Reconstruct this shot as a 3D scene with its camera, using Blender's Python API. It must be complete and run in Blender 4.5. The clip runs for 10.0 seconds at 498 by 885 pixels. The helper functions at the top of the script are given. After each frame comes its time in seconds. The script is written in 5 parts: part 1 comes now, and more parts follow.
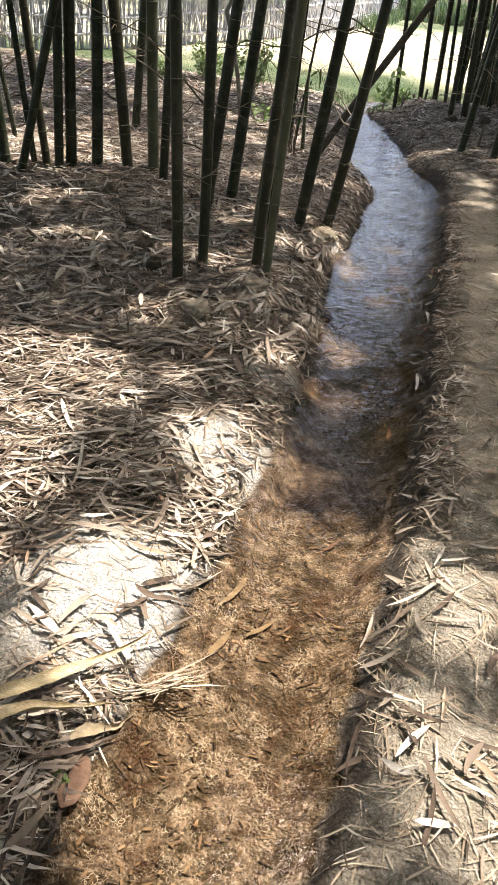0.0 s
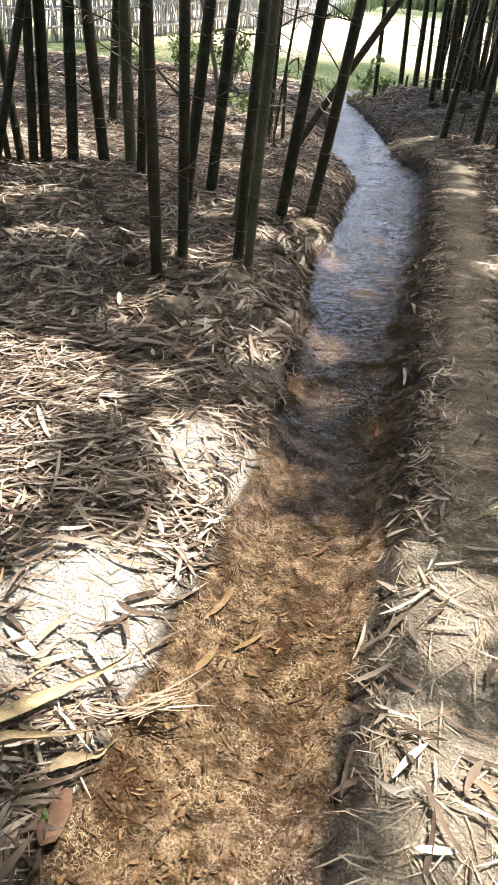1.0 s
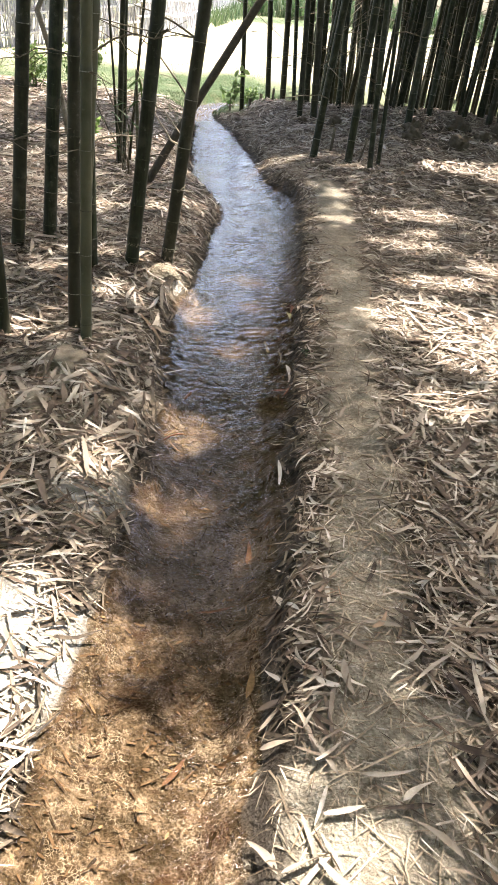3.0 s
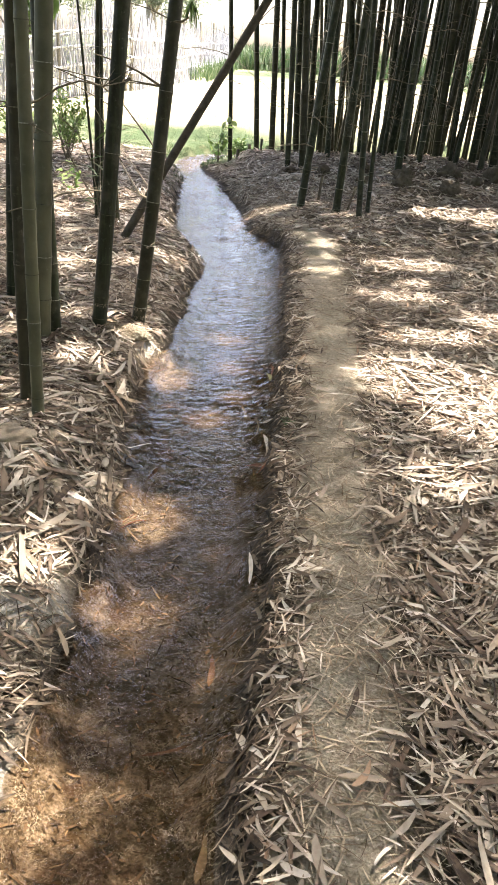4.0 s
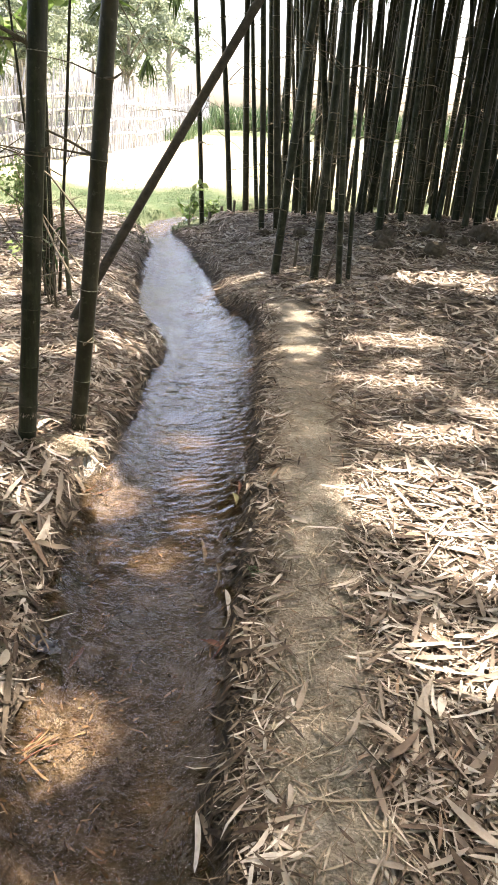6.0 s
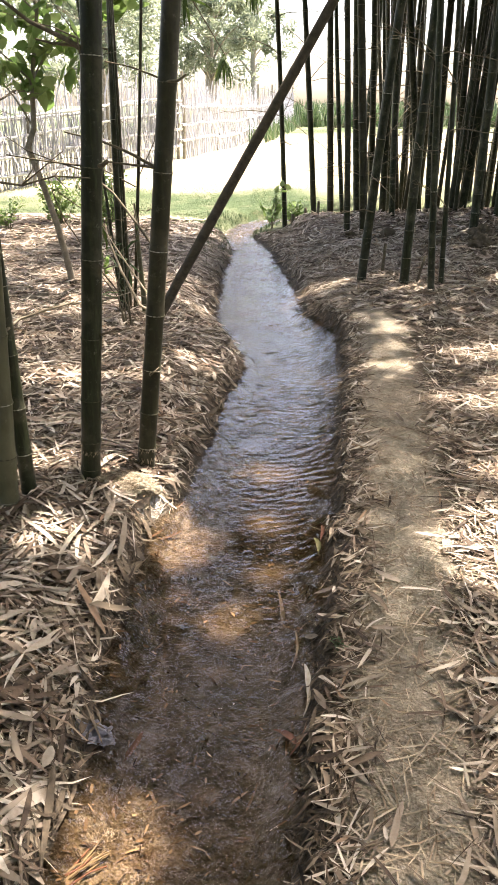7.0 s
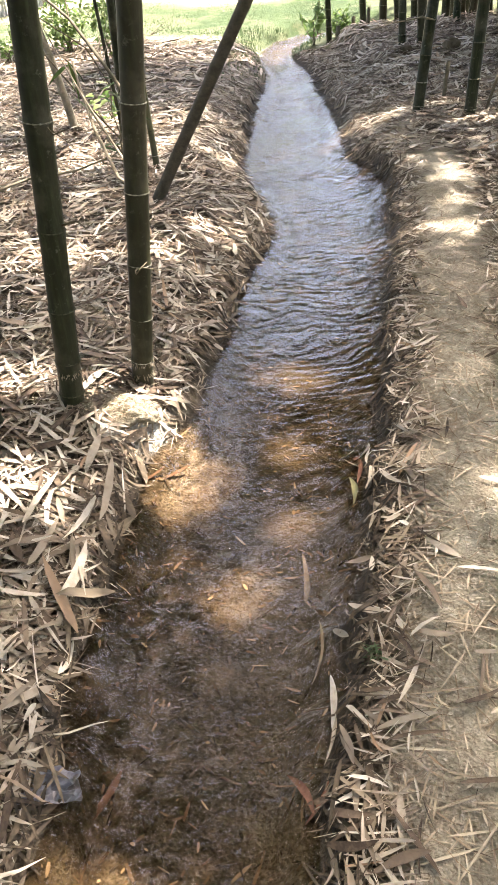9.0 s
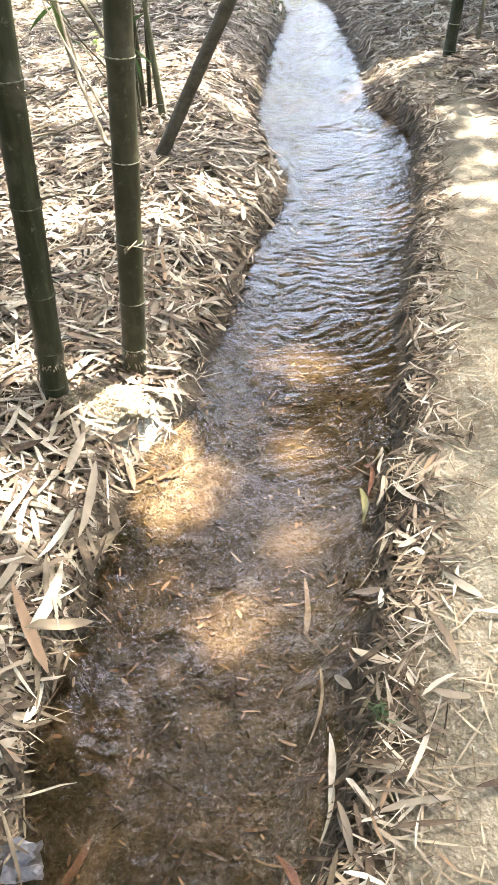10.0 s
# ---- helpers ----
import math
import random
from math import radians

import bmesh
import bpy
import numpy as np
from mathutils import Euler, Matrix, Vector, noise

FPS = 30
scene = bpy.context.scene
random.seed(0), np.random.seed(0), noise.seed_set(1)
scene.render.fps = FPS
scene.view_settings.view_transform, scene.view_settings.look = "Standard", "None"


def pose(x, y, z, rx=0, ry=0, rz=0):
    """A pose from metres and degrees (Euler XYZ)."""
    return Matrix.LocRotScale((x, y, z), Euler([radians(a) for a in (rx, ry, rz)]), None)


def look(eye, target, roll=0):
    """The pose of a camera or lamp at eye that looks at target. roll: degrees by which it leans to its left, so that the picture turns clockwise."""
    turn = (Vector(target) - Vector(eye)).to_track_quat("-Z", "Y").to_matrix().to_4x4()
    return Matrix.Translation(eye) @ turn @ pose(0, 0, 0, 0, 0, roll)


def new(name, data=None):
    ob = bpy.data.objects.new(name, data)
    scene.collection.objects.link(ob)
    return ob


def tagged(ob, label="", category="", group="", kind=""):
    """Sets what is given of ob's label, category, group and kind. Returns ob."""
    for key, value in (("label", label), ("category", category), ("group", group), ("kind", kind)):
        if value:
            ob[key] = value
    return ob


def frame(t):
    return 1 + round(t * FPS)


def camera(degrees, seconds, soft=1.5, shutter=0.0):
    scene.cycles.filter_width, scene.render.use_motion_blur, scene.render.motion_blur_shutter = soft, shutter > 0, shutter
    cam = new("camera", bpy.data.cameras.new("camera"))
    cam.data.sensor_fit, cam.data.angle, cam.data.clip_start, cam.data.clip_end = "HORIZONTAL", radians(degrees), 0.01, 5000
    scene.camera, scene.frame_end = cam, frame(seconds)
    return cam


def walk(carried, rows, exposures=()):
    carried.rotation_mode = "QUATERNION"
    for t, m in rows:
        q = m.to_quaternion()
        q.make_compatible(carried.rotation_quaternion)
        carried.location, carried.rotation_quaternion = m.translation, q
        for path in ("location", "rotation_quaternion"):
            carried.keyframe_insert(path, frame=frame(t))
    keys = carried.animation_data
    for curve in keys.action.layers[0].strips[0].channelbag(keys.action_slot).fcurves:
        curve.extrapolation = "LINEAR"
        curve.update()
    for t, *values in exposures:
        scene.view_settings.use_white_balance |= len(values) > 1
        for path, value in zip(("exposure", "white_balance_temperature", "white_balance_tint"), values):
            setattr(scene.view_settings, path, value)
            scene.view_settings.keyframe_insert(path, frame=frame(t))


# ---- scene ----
cam = camera(36.3, 10.0, soft=1.2)
EXPOSURE = [(0.0, 2.05, 7000, 13), (1.5, 2.08, 6950, 13), (2.5, 2.48, 6950, 12), (4.0, 2.90, 7200, 13), (5.0, 2.92, 7300, 14), (7.5, 2.76, 7550, 16), (8.5, 2.98, 7450, 16), (9.1, 3.30, 7300, 13), (9.5, 3.68, 7200, 10), (10.0, 3.88, 7100, 9)]
PATH = [
    (0, (0.034, -0.004, 1.601), (-0.105, 1.699, 0.562), 6.9),
    (0.5, (0.03, 0.016, 1.6), (-0.108, 1.715, 0.553), 6.8),
    (1, (0.04, 0.102, 1.586), (-0.068, 1.798, 0.532), 5.9),
    (1.5, (0.085, 0.297, 1.586), (0.017, 1.985, 0.516), 5.7),
    (2, (0.154, 0.508, 1.619), (0.23, 2.203, 0.56), 6.0),
    (2.5, (0.167, 0.726, 1.609), (0.266, 2.416, 0.544), 5.4),
    (2.7, (0.168, 0.827, 1.625), (0.319, 2.52, 0.571), 6.7),
    (3.8, (0.328, 1.272, 1.568), (0.446, 3.043, 0.647), 4.6),
    (4, (0.349, 1.365, 1.573), (0.48, 3.136, 0.653), 4.6),
    (4.5, (0.388, 1.597, 1.586), (0.543, 3.372, 0.677), 3.3),
    (5, (0.401, 1.766, 1.604), (0.596, 3.569, 0.76), 3.3),
    (5.2, (0.407, 1.836, 1.605), (0.594, 3.644, 0.771), 3.4),
    (6.3, (0.527, 2.384, 1.566), (0.642, 4.215, 0.769), 2.9),
    (6.5, (0.519, 2.479, 1.585), (0.53, 4.312, 0.785), 2.0),
    (7, (0.553, 2.631, 1.581), (0.479, 4.457, 0.77), -0.1),
    (7.5, (0.651, 2.873, 1.547), (0.489, 4.688, 0.723), -0.1),
    (8, (0.714, 3.037, 1.536), (0.535, 4.751, 0.522), -2.2),
    (8.5, (0.694, 3.228, 1.527), (0.483, 4.901, 0.452), -3.9),
    (9, (0.645, 3.375, 1.522), (0.434, 4.984, 0.352), -4.1),
    (9.5, (0.616, 3.476, 1.512), (0.391, 5.001, 0.239), -4.3),
    (10, (0.656, 3.689, 1.505), (0.412, 5.207, 0.226), -3.9),
]
walk(cam, [(t, look(eye, target, roll)) for t, eye, target, roll in PATH], exposures=EXPOSURE)

# ------------------------------------------------------------------ light
SUN = Vector((0.26, 0.24, 0.93)).normalized()           # towards the sun: high, ahead to the right
world = bpy.data.worlds.new("sky")
scene.world = world
world.use_nodes = True
wn = world.node_tree
sky = wn.nodes.new("ShaderNodeTexSky")
sky.sky_type, sky.sun_disc = "NISHITA", False
sky.sun_elevation = math.asin(SUN.z)
sky.sun_rotation = math.atan2(SUN.x, SUN.y)
sky.air_density, sky.dust_density, sky.ozone_density = 0.85, 3.5, 0.8
wn.links.new(sky.outputs[0], wn.nodes["Background"].inputs[0])
wn.nodes["Background"].inputs[1].default_value = 0.15
sun_data = bpy.data.lights.new("sun", "SUN")
sun_data.energy, sun_data.angle, sun_data.color = 3.4, radians(0.7), (1.0, 0.985, 0.96)
sun = new("sun", sun_data)
sun.matrix_world = look(SUN * 60, (0, 0, 0))


# ------------------------------------------------------------------ materials
class Mat:
    """A node material under construction."""

    def __init__(self, name, rough=0.8, spec=0.3):
        self.m = bpy.data.materials.new(name)
        self.m.use_nodes = True
        self.t = self.m.node_tree
        self.b = self.t.nodes["Principled BSDF"]
        self.b.inputs["Roughness"].default_value = rough
        self.b.inputs["Specular IOR Level"].default_value = spec
        self.co = None

    def n(self, kind, **ins):
        node = self.t.nodes.new(kind)
        for k, v in ins.items():
            self.put(node.inputs[k.replace("_", " ")], v)
        return node

    def put(self, socket, v):
        if hasattr(v, "links"):
            self.t.links.new(v, socket)
        else:
            socket.default_value = v

    def coords(self):
        if self.co is None:
            self.co = self.n("ShaderNodeNewGeometry").outputs["Position"]
        return self.co

    def noise(self, scale, detail=4.0, rough=0.55, vec=None, distort=0.0):
        return self.n("ShaderNodeTexNoise", Vector=vec or self.coords(), Scale=scale, Detail=detail, Roughness=rough, Distortion=distort).outputs["Fac"]

    def voronoi(self, scale, feature="F1", vec=None):
        node = self.n("ShaderNodeTexVoronoi", Vector=vec or self.coords(), Scale=scale)
        node.feature = feature
        return node.outputs["Distance"]

    def ramp(self, fac, *stops):
        node = self.n("ShaderNodeValToRGB", Fac=fac)
        el = node.color_ramp.elements
        while len(el) < len(stops):
            el.new(0.5)
        for e, (p, c) in zip(el, stops):
            e.position = p
            e.color = (*c, 1) if len(c) == 3 else c
        return node.outputs["Color"]

    def level(self, fac, lo, hi, a=0.0, b=1.0):
        node = self.n("ShaderNodeMapRange", Value=fac)
        for i, v in enumerate((lo, hi, a, b)):
            node.inputs[1 + i].default_value = v
        return node.outputs[0]

    def math(self, op, a, b=0.0):
        node = self.n("ShaderNodeMath")
        node.operation = op
        self.put(node.inputs[0], a)
        self.put(node.inputs[1], b)
        return node.outputs[0]

    def mix(self, fac, a, b, blend="MIX"):
        node = self.n("ShaderNodeMix")
        node.data_type, node.blend_type = "RGBA", blend
        self.put(node.inputs[0], fac)
        self.put(node.inputs[6], (*a, 1) if isinstance(a, tuple) else a)
        self.put(node.inputs[7], (*b, 1) if isinstance(b, tuple) else b)
        return node.outputs[2]

    def attr(self, name):
        node = self.n("ShaderNodeAttribute")
        node.attribute_name = name
        return node.outputs["Fac"]

    def island(self):
        return self.n("ShaderNodeNewGeometry").outputs["Random Per Island"]

    def any(self):
        return self.n("ShaderNodeObjectInfo").outputs["Random"]

    def bump(self, height, strength=0.5, dist=0.01):
        node = self.n("ShaderNodeBump", Height=height, Strength=strength, Distance=dist)
        self.t.links.new(node.outputs[0], self.b.inputs["Normal"])
        return node.outputs[0]

    def colour(self, c):
        self.put(self.b.inputs["Base Color"], c)
        return self

    def sheer(self, amount, c):
        """Thin foliage that lets some light through."""
        tr = self.n("ShaderNodeBsdfTranslucent")
        self.put(tr.inputs["Color"], c)
        mixer = self.n("ShaderNodeMixShader", Fac=amount)
        out = self.t.nodes["Material Output"]
        self.t.links.new(self.b.outputs[0], mixer.inputs[1])
        self.t.links.new(tr.outputs[0], mixer.inputs[2])
        self.t.links.new(mixer.outputs[0], out.inputs["Surface"])
        return self


def ground_material():
    m = Mat("earth", 0.92, 0.2)
    big, mid, fine = m.noise(1.3, 3), m.noise(9, 5), m.noise(110, 4, 0.7)
    soil = m.ramp(mid, (0.25, (0.27, 0.220, 0.160)), (0.55, (0.395, 0.352, 0.268)), (0.8, (0.57, 0.525, 0.44)))
    soil = m.mix(m.level(big, 0.35, 0.7), soil, (0.39, 0.325, 0.245), "MIX")
    soil = m.mix(m.level(fine, 0.35, 0.75, 0, 0.45), soil, (0.19, 0.15, 0.105))
    crumb = m.noise(48, 5, 0.7)
    soil = m.mix(m.level(crumb, 0.56, 0.68, 0, 0.6), soil, (0.66, 0.605, 0.52))
    soil = m.mix(m.level(crumb, 0.44, 0.33, 0, 0.65), soil, (0.15, 0.115, 0.08))
    # glare of the sunlit mounds, painted in as whiter soil
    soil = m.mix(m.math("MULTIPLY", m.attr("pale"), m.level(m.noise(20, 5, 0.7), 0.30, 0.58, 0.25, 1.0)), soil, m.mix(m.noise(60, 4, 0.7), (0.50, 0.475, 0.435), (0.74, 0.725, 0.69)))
    cracks = m.level(m.voronoi(22, "DISTANCE_TO_EDGE"), 0.0, 0.035, 0.35, 0.0)
    soil = m.mix(cracks, soil, (0.14, 0.11, 0.08))
    # silt, gravel and rotting leaf on the bed of the stream
    grit = m.voronoi(95)
    bed = m.ramp(m.noise(15, 6, 0.65, distort=0.6), (0.30, (0.040, 0.028, 0.016)), (0.46, (0.16, 0.118, 0.076)), (0.58, (0.39, 0.300, 0.212)), (0.72, (0.62, 0.50, 0.37)))
    silt = m.noise(75, 6, 0.75, distort=0.4)
    bed = m.mix(m.level(silt, 0.46, 0.34, 0.0, 0.7), bed, (0.035, 0.024, 0.013))
    bed = m.mix(m.level(grit, 0.12, 0.45, 0.45, 0.0), bed, (0.045, 0.032, 0.018))
    # a crooked net of caustic light, painted on the bed as pale lines
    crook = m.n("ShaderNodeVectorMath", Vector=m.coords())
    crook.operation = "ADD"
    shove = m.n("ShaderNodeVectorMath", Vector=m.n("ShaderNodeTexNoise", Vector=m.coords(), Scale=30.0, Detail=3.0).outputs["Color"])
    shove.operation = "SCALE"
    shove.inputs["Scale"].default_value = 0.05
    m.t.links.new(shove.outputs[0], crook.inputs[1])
    caustic = m.voronoi(78, "DISTANCE_TO_EDGE", crook.outputs[0])
    caustic_fleck = m.math("MULTIPLY", m.level(caustic, 0.12, 0.02), m.level(m.noise(11, 5, 0.75), 0.45, 0.58))
    bed = m.mix(m.math("MULTIPLY", caustic_fleck, 0.8), bed, (0.82, 0.73, 0.57))
    bed = m.mix(m.level(m.noise(4.5, 5, 0.7, distort=0.4), 0.48, 0.60, 0, 0.78), bed, m.mix(silt, (0.030, 0.021, 0.011), (0.085, 0.060, 0.034)))
    bed = m.mix(m.level(m.noise(5.5, 4, 0.7, distort=0.5), 0.50, 0.66, 0, 0.7), bed, (0.085, 0.038, 0.020))
    # the shade further upstream, painted into the bed as a dark brown
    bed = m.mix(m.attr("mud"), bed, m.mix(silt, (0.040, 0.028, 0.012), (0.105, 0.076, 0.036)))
    # damp foot of the banks, and the dyke face's shade painted with it
    damp = m.mix(m.noise(30, 4), (0.022, 0.017, 0.012), (0.075, 0.057, 0.040))
    turf = m.ramp(m.noise(3.2, 6, 0.65), (0.25, (0.036, 0.062, 0.024)), (0.52, (0.064, 0.095, 0.040)), (0.75, (0.17, 0.165, 0.105)))
    turf = m.mix(m.level(m.noise(0.35, 3), 0.45, 0.62, 0, 0.6), turf, (0.26, 0.27, 0.16))
    turf = m.mix(m.attr("straw"), turf, m.mix(m.noise(2.5, 5), (0.46, 0.42, 0.27), (0.60, 0.57, 0.38)))
    # shade in the gaps under the leaves, put into the soil as near-black
    gap_shade = m.mix(m.noise(40, 5, 0.65), (0.020, 0.013, 0.008), (0.090, 0.060, 0.037))
    soil = m.mix(m.math("MULTIPLY", m.attr("gap_shade"), m.level(m.noise(7, 4), 0.3, 0.55, 0.35, 1.0)), soil, gap_shade)
    c = m.mix(m.attr("damp"), soil, damp)
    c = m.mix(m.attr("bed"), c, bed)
    c = m.mix(m.attr("turf"), c, turf)
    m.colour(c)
    m.put(m.b.inputs["Roughness"], m.level(m.attr("damp"), 0, 1, 0.95, 0.45))
    h = m.math("ADD", m.math("MULTIPLY", fine, 0.5), m.math("ADD", m.math("ADD", mid, m.math("MULTIPLY", crumb, 0.6)), m.math("MULTIPLY", grit, 0.3)))
    m.bump(h, 1.0, 0.042)
    return m.m


def water_material():
    """Clear, slightly brown running water with fine broken ripples."""
    m = Mat("water")
    m.t.nodes.remove(m.b)
    squeeze = m.n("ShaderNodeVectorMath", Vector=m.coords())
    squeeze.operation = "MULTIPLY"
    squeeze.inputs[1].default_value = (0.62, 1.0, 1.0)
    v = squeeze.outputs[0]
    h = m.math("ADD", m.noise(30, 1.5, 0.5, v, 0.8), m.math("MULTIPLY", m.noise(62, 1.5, 0.5, v, 0.8), 0.3))
    # ruffled patches between smooth ones
    ruffle = m.level(m.noise(2.6, 3.0), 0.42, 0.62, 0.2, 1.0)
    bump = m.n("ShaderNodeBump", Height=h, Strength=ruffle, Distance=0.0075).outputs[0]
    clear, gloss = m.n("ShaderNodeBsdfTransparent"), m.n("ShaderNodeBsdfGlossy", Roughness=0.012, Normal=bump)
    clear.inputs["Color"].default_value = (0.90, 0.84, 0.765, 1)
    fres = m.n("ShaderNodeFresnel", IOR=1.55, Normal=bump)
    mixer = m.n("ShaderNodeMixShader", Fac=fres.outputs[0])
    m.t.links.new(clear.outputs[0], mixer.inputs[1])
    m.t.links.new(gloss.outputs[0], mixer.inputs[2])
    m.t.links.new(mixer.outputs[0], m.t.nodes["Material Output"].inputs["Surface"])
    return m.m


def litter_material(name, per_object, stops):
    m = Mat(name, 0.66, 0.22)
    r = m.any() if per_object else m.island()
    c = m.ramp(r, *stops)
    c = m.mix(m.level(m.noise(45, 4, 0.6), 0.45, 0.75, 0, 0.55), c, (0.22, 0.16, 0.105))
    m.colour(c)
    m.bump(m.noise(230, 3), 0.4, 0.003)
    return m.sheer(0.06, c).m


def culm_material(name="bamboo", pale=0.0):
    m = Mat(name, 0.42, 0.24)
    stretch = m.n("ShaderNodeVectorMath")
    stretch.operation = "MULTIPLY"
    stretch.inputs[1].default_value = (1, 1, 0.12)
    m.t.links.new(m.coords(), stretch.inputs[0])
    streak = m.noise(60, 4, 0.6, stretch.outputs[0])
    c = m.ramp(streak, (0.3, (0.010, 0.013, 0.006)), (0.55, (0.022, 0.029, 0.013)), (0.78, (0.050, 0.060, 0.029)))
    c = m.mix(m.level(m.noise(9, 6, 0.65), 0.48, 0.64, 0, 0.65), c, (0.082, 0.076, 0.052))
    c = m.mix(m.level(m.noise(34, 5, 0.7), 0.60, 0.70, 0, 0.55), c, (0.19, 0.185, 0.15))
    c = m.mix(m.level(m.noise(3.5, 4), 0.5, 0.7, 0, 0.6), c, (0.018, 0.022, 0.012))
    c = m.mix(m.level(m.any(), 0.5, 1.0, 0, 0.5), c, (0.060, 0.047, 0.028))
    if pale:
        c = m.mix(m.level(m.noise(5, 5, 0.6), 0.3, 0.65, 0.4 * pale, pale), c, (0.135, 0.130, 0.075))
    m.colour(c)
    m.bump(streak, 0.25, 0.004)
    return m.m


def node_material():
    """Joint rings: from dull brown-green to a chalky edge, ring by ring and patch by patch."""
    m = Mat("node_ring", 0.7, 0.2)
    c = m.ramp(m.noise(45, 4, 0.6), (0.3, (0.030, 0.030, 0.018)), (0.7, (0.11, 0.105, 0.07)))
    chalk = m.math("MULTIPLY", m.level(m.any(), 0.35, 0.9), m.level(m.noise(28, 4, 0.6), 0.36, 0.55))
    m.colour(m.mix(m.math("MULTIPLY", chalk, 0.9), c, (0.33, 0.32, 0.26)))
    m.bump(m.noise(160, 3), 0.4, 0.004)
    return m.m


def sheath_material():
    """Straw-coloured sheath, ribbed along its length, with brown blotches."""
    m = Mat("culm_sheath", 0.5, 0.3)
    squeeze = m.n("ShaderNodeVectorMath", Vector=m.coords())
    squeeze.operation = "MULTIPLY"
    squeeze.inputs[1].default_value = (0.06, 1.0, 0.6)
    rib = m.noise(420, 3, 0.6, squeeze.outputs[0])
    c = m.ramp(rib, (0.3, (0.24, 0.175, 0.09)), (0.55, (0.40, 0.32, 0.18)), (0.75, (0.52, 0.44, 0.29)))
    c = m.mix(m.level(m.noise(16, 5, 0.7), 0.5, 0.68, 0, 0.75), c, (0.17, 0.11, 0.06))
    m.colour(c)
    m.bump(rib, 0.5, 0.003)
    return m.m


def plain(name, lo, hi, scale, rough=0.85, bump=0.4, dist=0.01, spec=0.2):
    m = Mat(name, rough, spec)
    f = m.noise(scale, 5, 0.6)
    c = m.mix(m.level(f, 0.3, 0.7), lo, hi)
    c = m.mix(m.level(m.noise(scale * 6, 3), 0.4, 0.8, 0, 0.5), c, tuple(v * 0.6 for v in lo))
    m.colour(c)
    m.bump(f, bump, dist)
    return m.m


def leaf_material(name, lo, mid, hi, sheer):
    m = Mat(name, 0.5, 0.35)
    c = m.ramp(m.island(), (0.0, lo), (0.5, mid), (1.0, hi))
    c = m.mix(m.level(m.noise(30, 3), 0.4, 0.8, 0, 0.4), c, lo)
    m.colour(c)
    return m.sheer(sheer, c).m


EARTH, WATER = ground_material(), water_material()
DRY = ((0.0, (0.030, 0.020, 0.014)), (0.28, (0.115, 0.080, 0.056)), (0.52, (0.27, 0.218, 0.166)), (0.80, (0.44, 0.380, 0.304)), (0.95, (0.62, 0.56, 0.475)), (0.985, (0.30, 0.20, 0.13)))
WET = ((0.0, (0.018, 0.013, 0.009)), (0.5, (0.050, 0.036, 0.024)), (0.8, (0.10, 0.077, 0.053)), (1.0, (0.28, 0.225, 0.16)))
STRAW = litter_material("straw", False, ((0.0, (0.17, 0.12, 0.078)), (0.5, (0.34, 0.27, 0.19)), (1.0, (0.55, 0.47, 0.35))))
LITTER, LITTER_ONE, LITTER_WET = litter_material("dry_leaves", False, DRY), litter_material("dry_leaf", True, DRY), litter_material("wet_leaves", False, WET)
BED_LEAF = litter_material("bed_leaves", False, ((0.0, (0.020, 0.013, 0.007)), (0.45, (0.075, 0.045, 0.024)), (0.8, (0.17, 0.108, 0.06)), (1.0, (0.32, 0.23, 0.135))))
CULM, OLD_CULM = culm_material(), culm_material("old_bamboo", 0.8)
POLE = plain("dry_culm", (0.050, 0.042, 0.029), (0.105, 0.090, 0.065), 30, 0.7)
NODE = node_material()
TWIG = plain("dry_twig", (0.10, 0.085, 0.06), (0.20, 0.17, 0.12), 40)
BARK = plain("bark", (0.16, 0.14, 0.105), (0.30, 0.27, 0.21), 18, 0.9, 0.7)
FIBRE = plain("root_fibre", (0.15, 0.125, 0.085), (0.38, 0.335, 0.25), 55, 0.95, 1.0, 0.02)
DARKCLOD = plain("dark_clod", (0.070, 0.055, 0.038), (0.15, 0.12, 0.085), 25, 0.95, 0.8, 0.008)
CLOD = plain("clod", (0.25, 0.20, 0.14), (0.38, 0.315, 0.235), 25, 0.95, 0.8, 0.008)
STICK = plain("fence_cane", (0.35, 0.345, 0.365), (0.54, 0.53, 0.55), 9)
RAIL = plain("fence_rail", (0.58, 0.57, 0.57), (0.76, 0.75, 0.75), 9)
LEAF = leaf_material("bamboo_leaf", (0.045, 0.085, 0.018), (0.075, 0.13, 0.028), (0.12, 0.17, 0.045), 0.22)
BROAD = leaf_material("broad_leaf", (0.11, 0.19, 0.05), (0.19, 0.28, 0.09), (0.30, 0.37, 0.15), 0.6)
# the haze over the far trees is mixed into this leaf colour
HAZY = leaf_material("hazy_leaf", (0.145, 0.18, 0.115), (0.21, 0.25, 0.17), (0.31, 0.34, 0.25), 0.5)
GRASS = leaf_material("grass_blade", (0.038, 0.072, 0.026), (0.066, 0.112, 0.044), (0.15, 0.175, 0.10), 0.35)


# ------------------------------------------------------------------ shape of the land
rng = np.random.default_rng(7)
LATTICE = rng.random((256, 256))


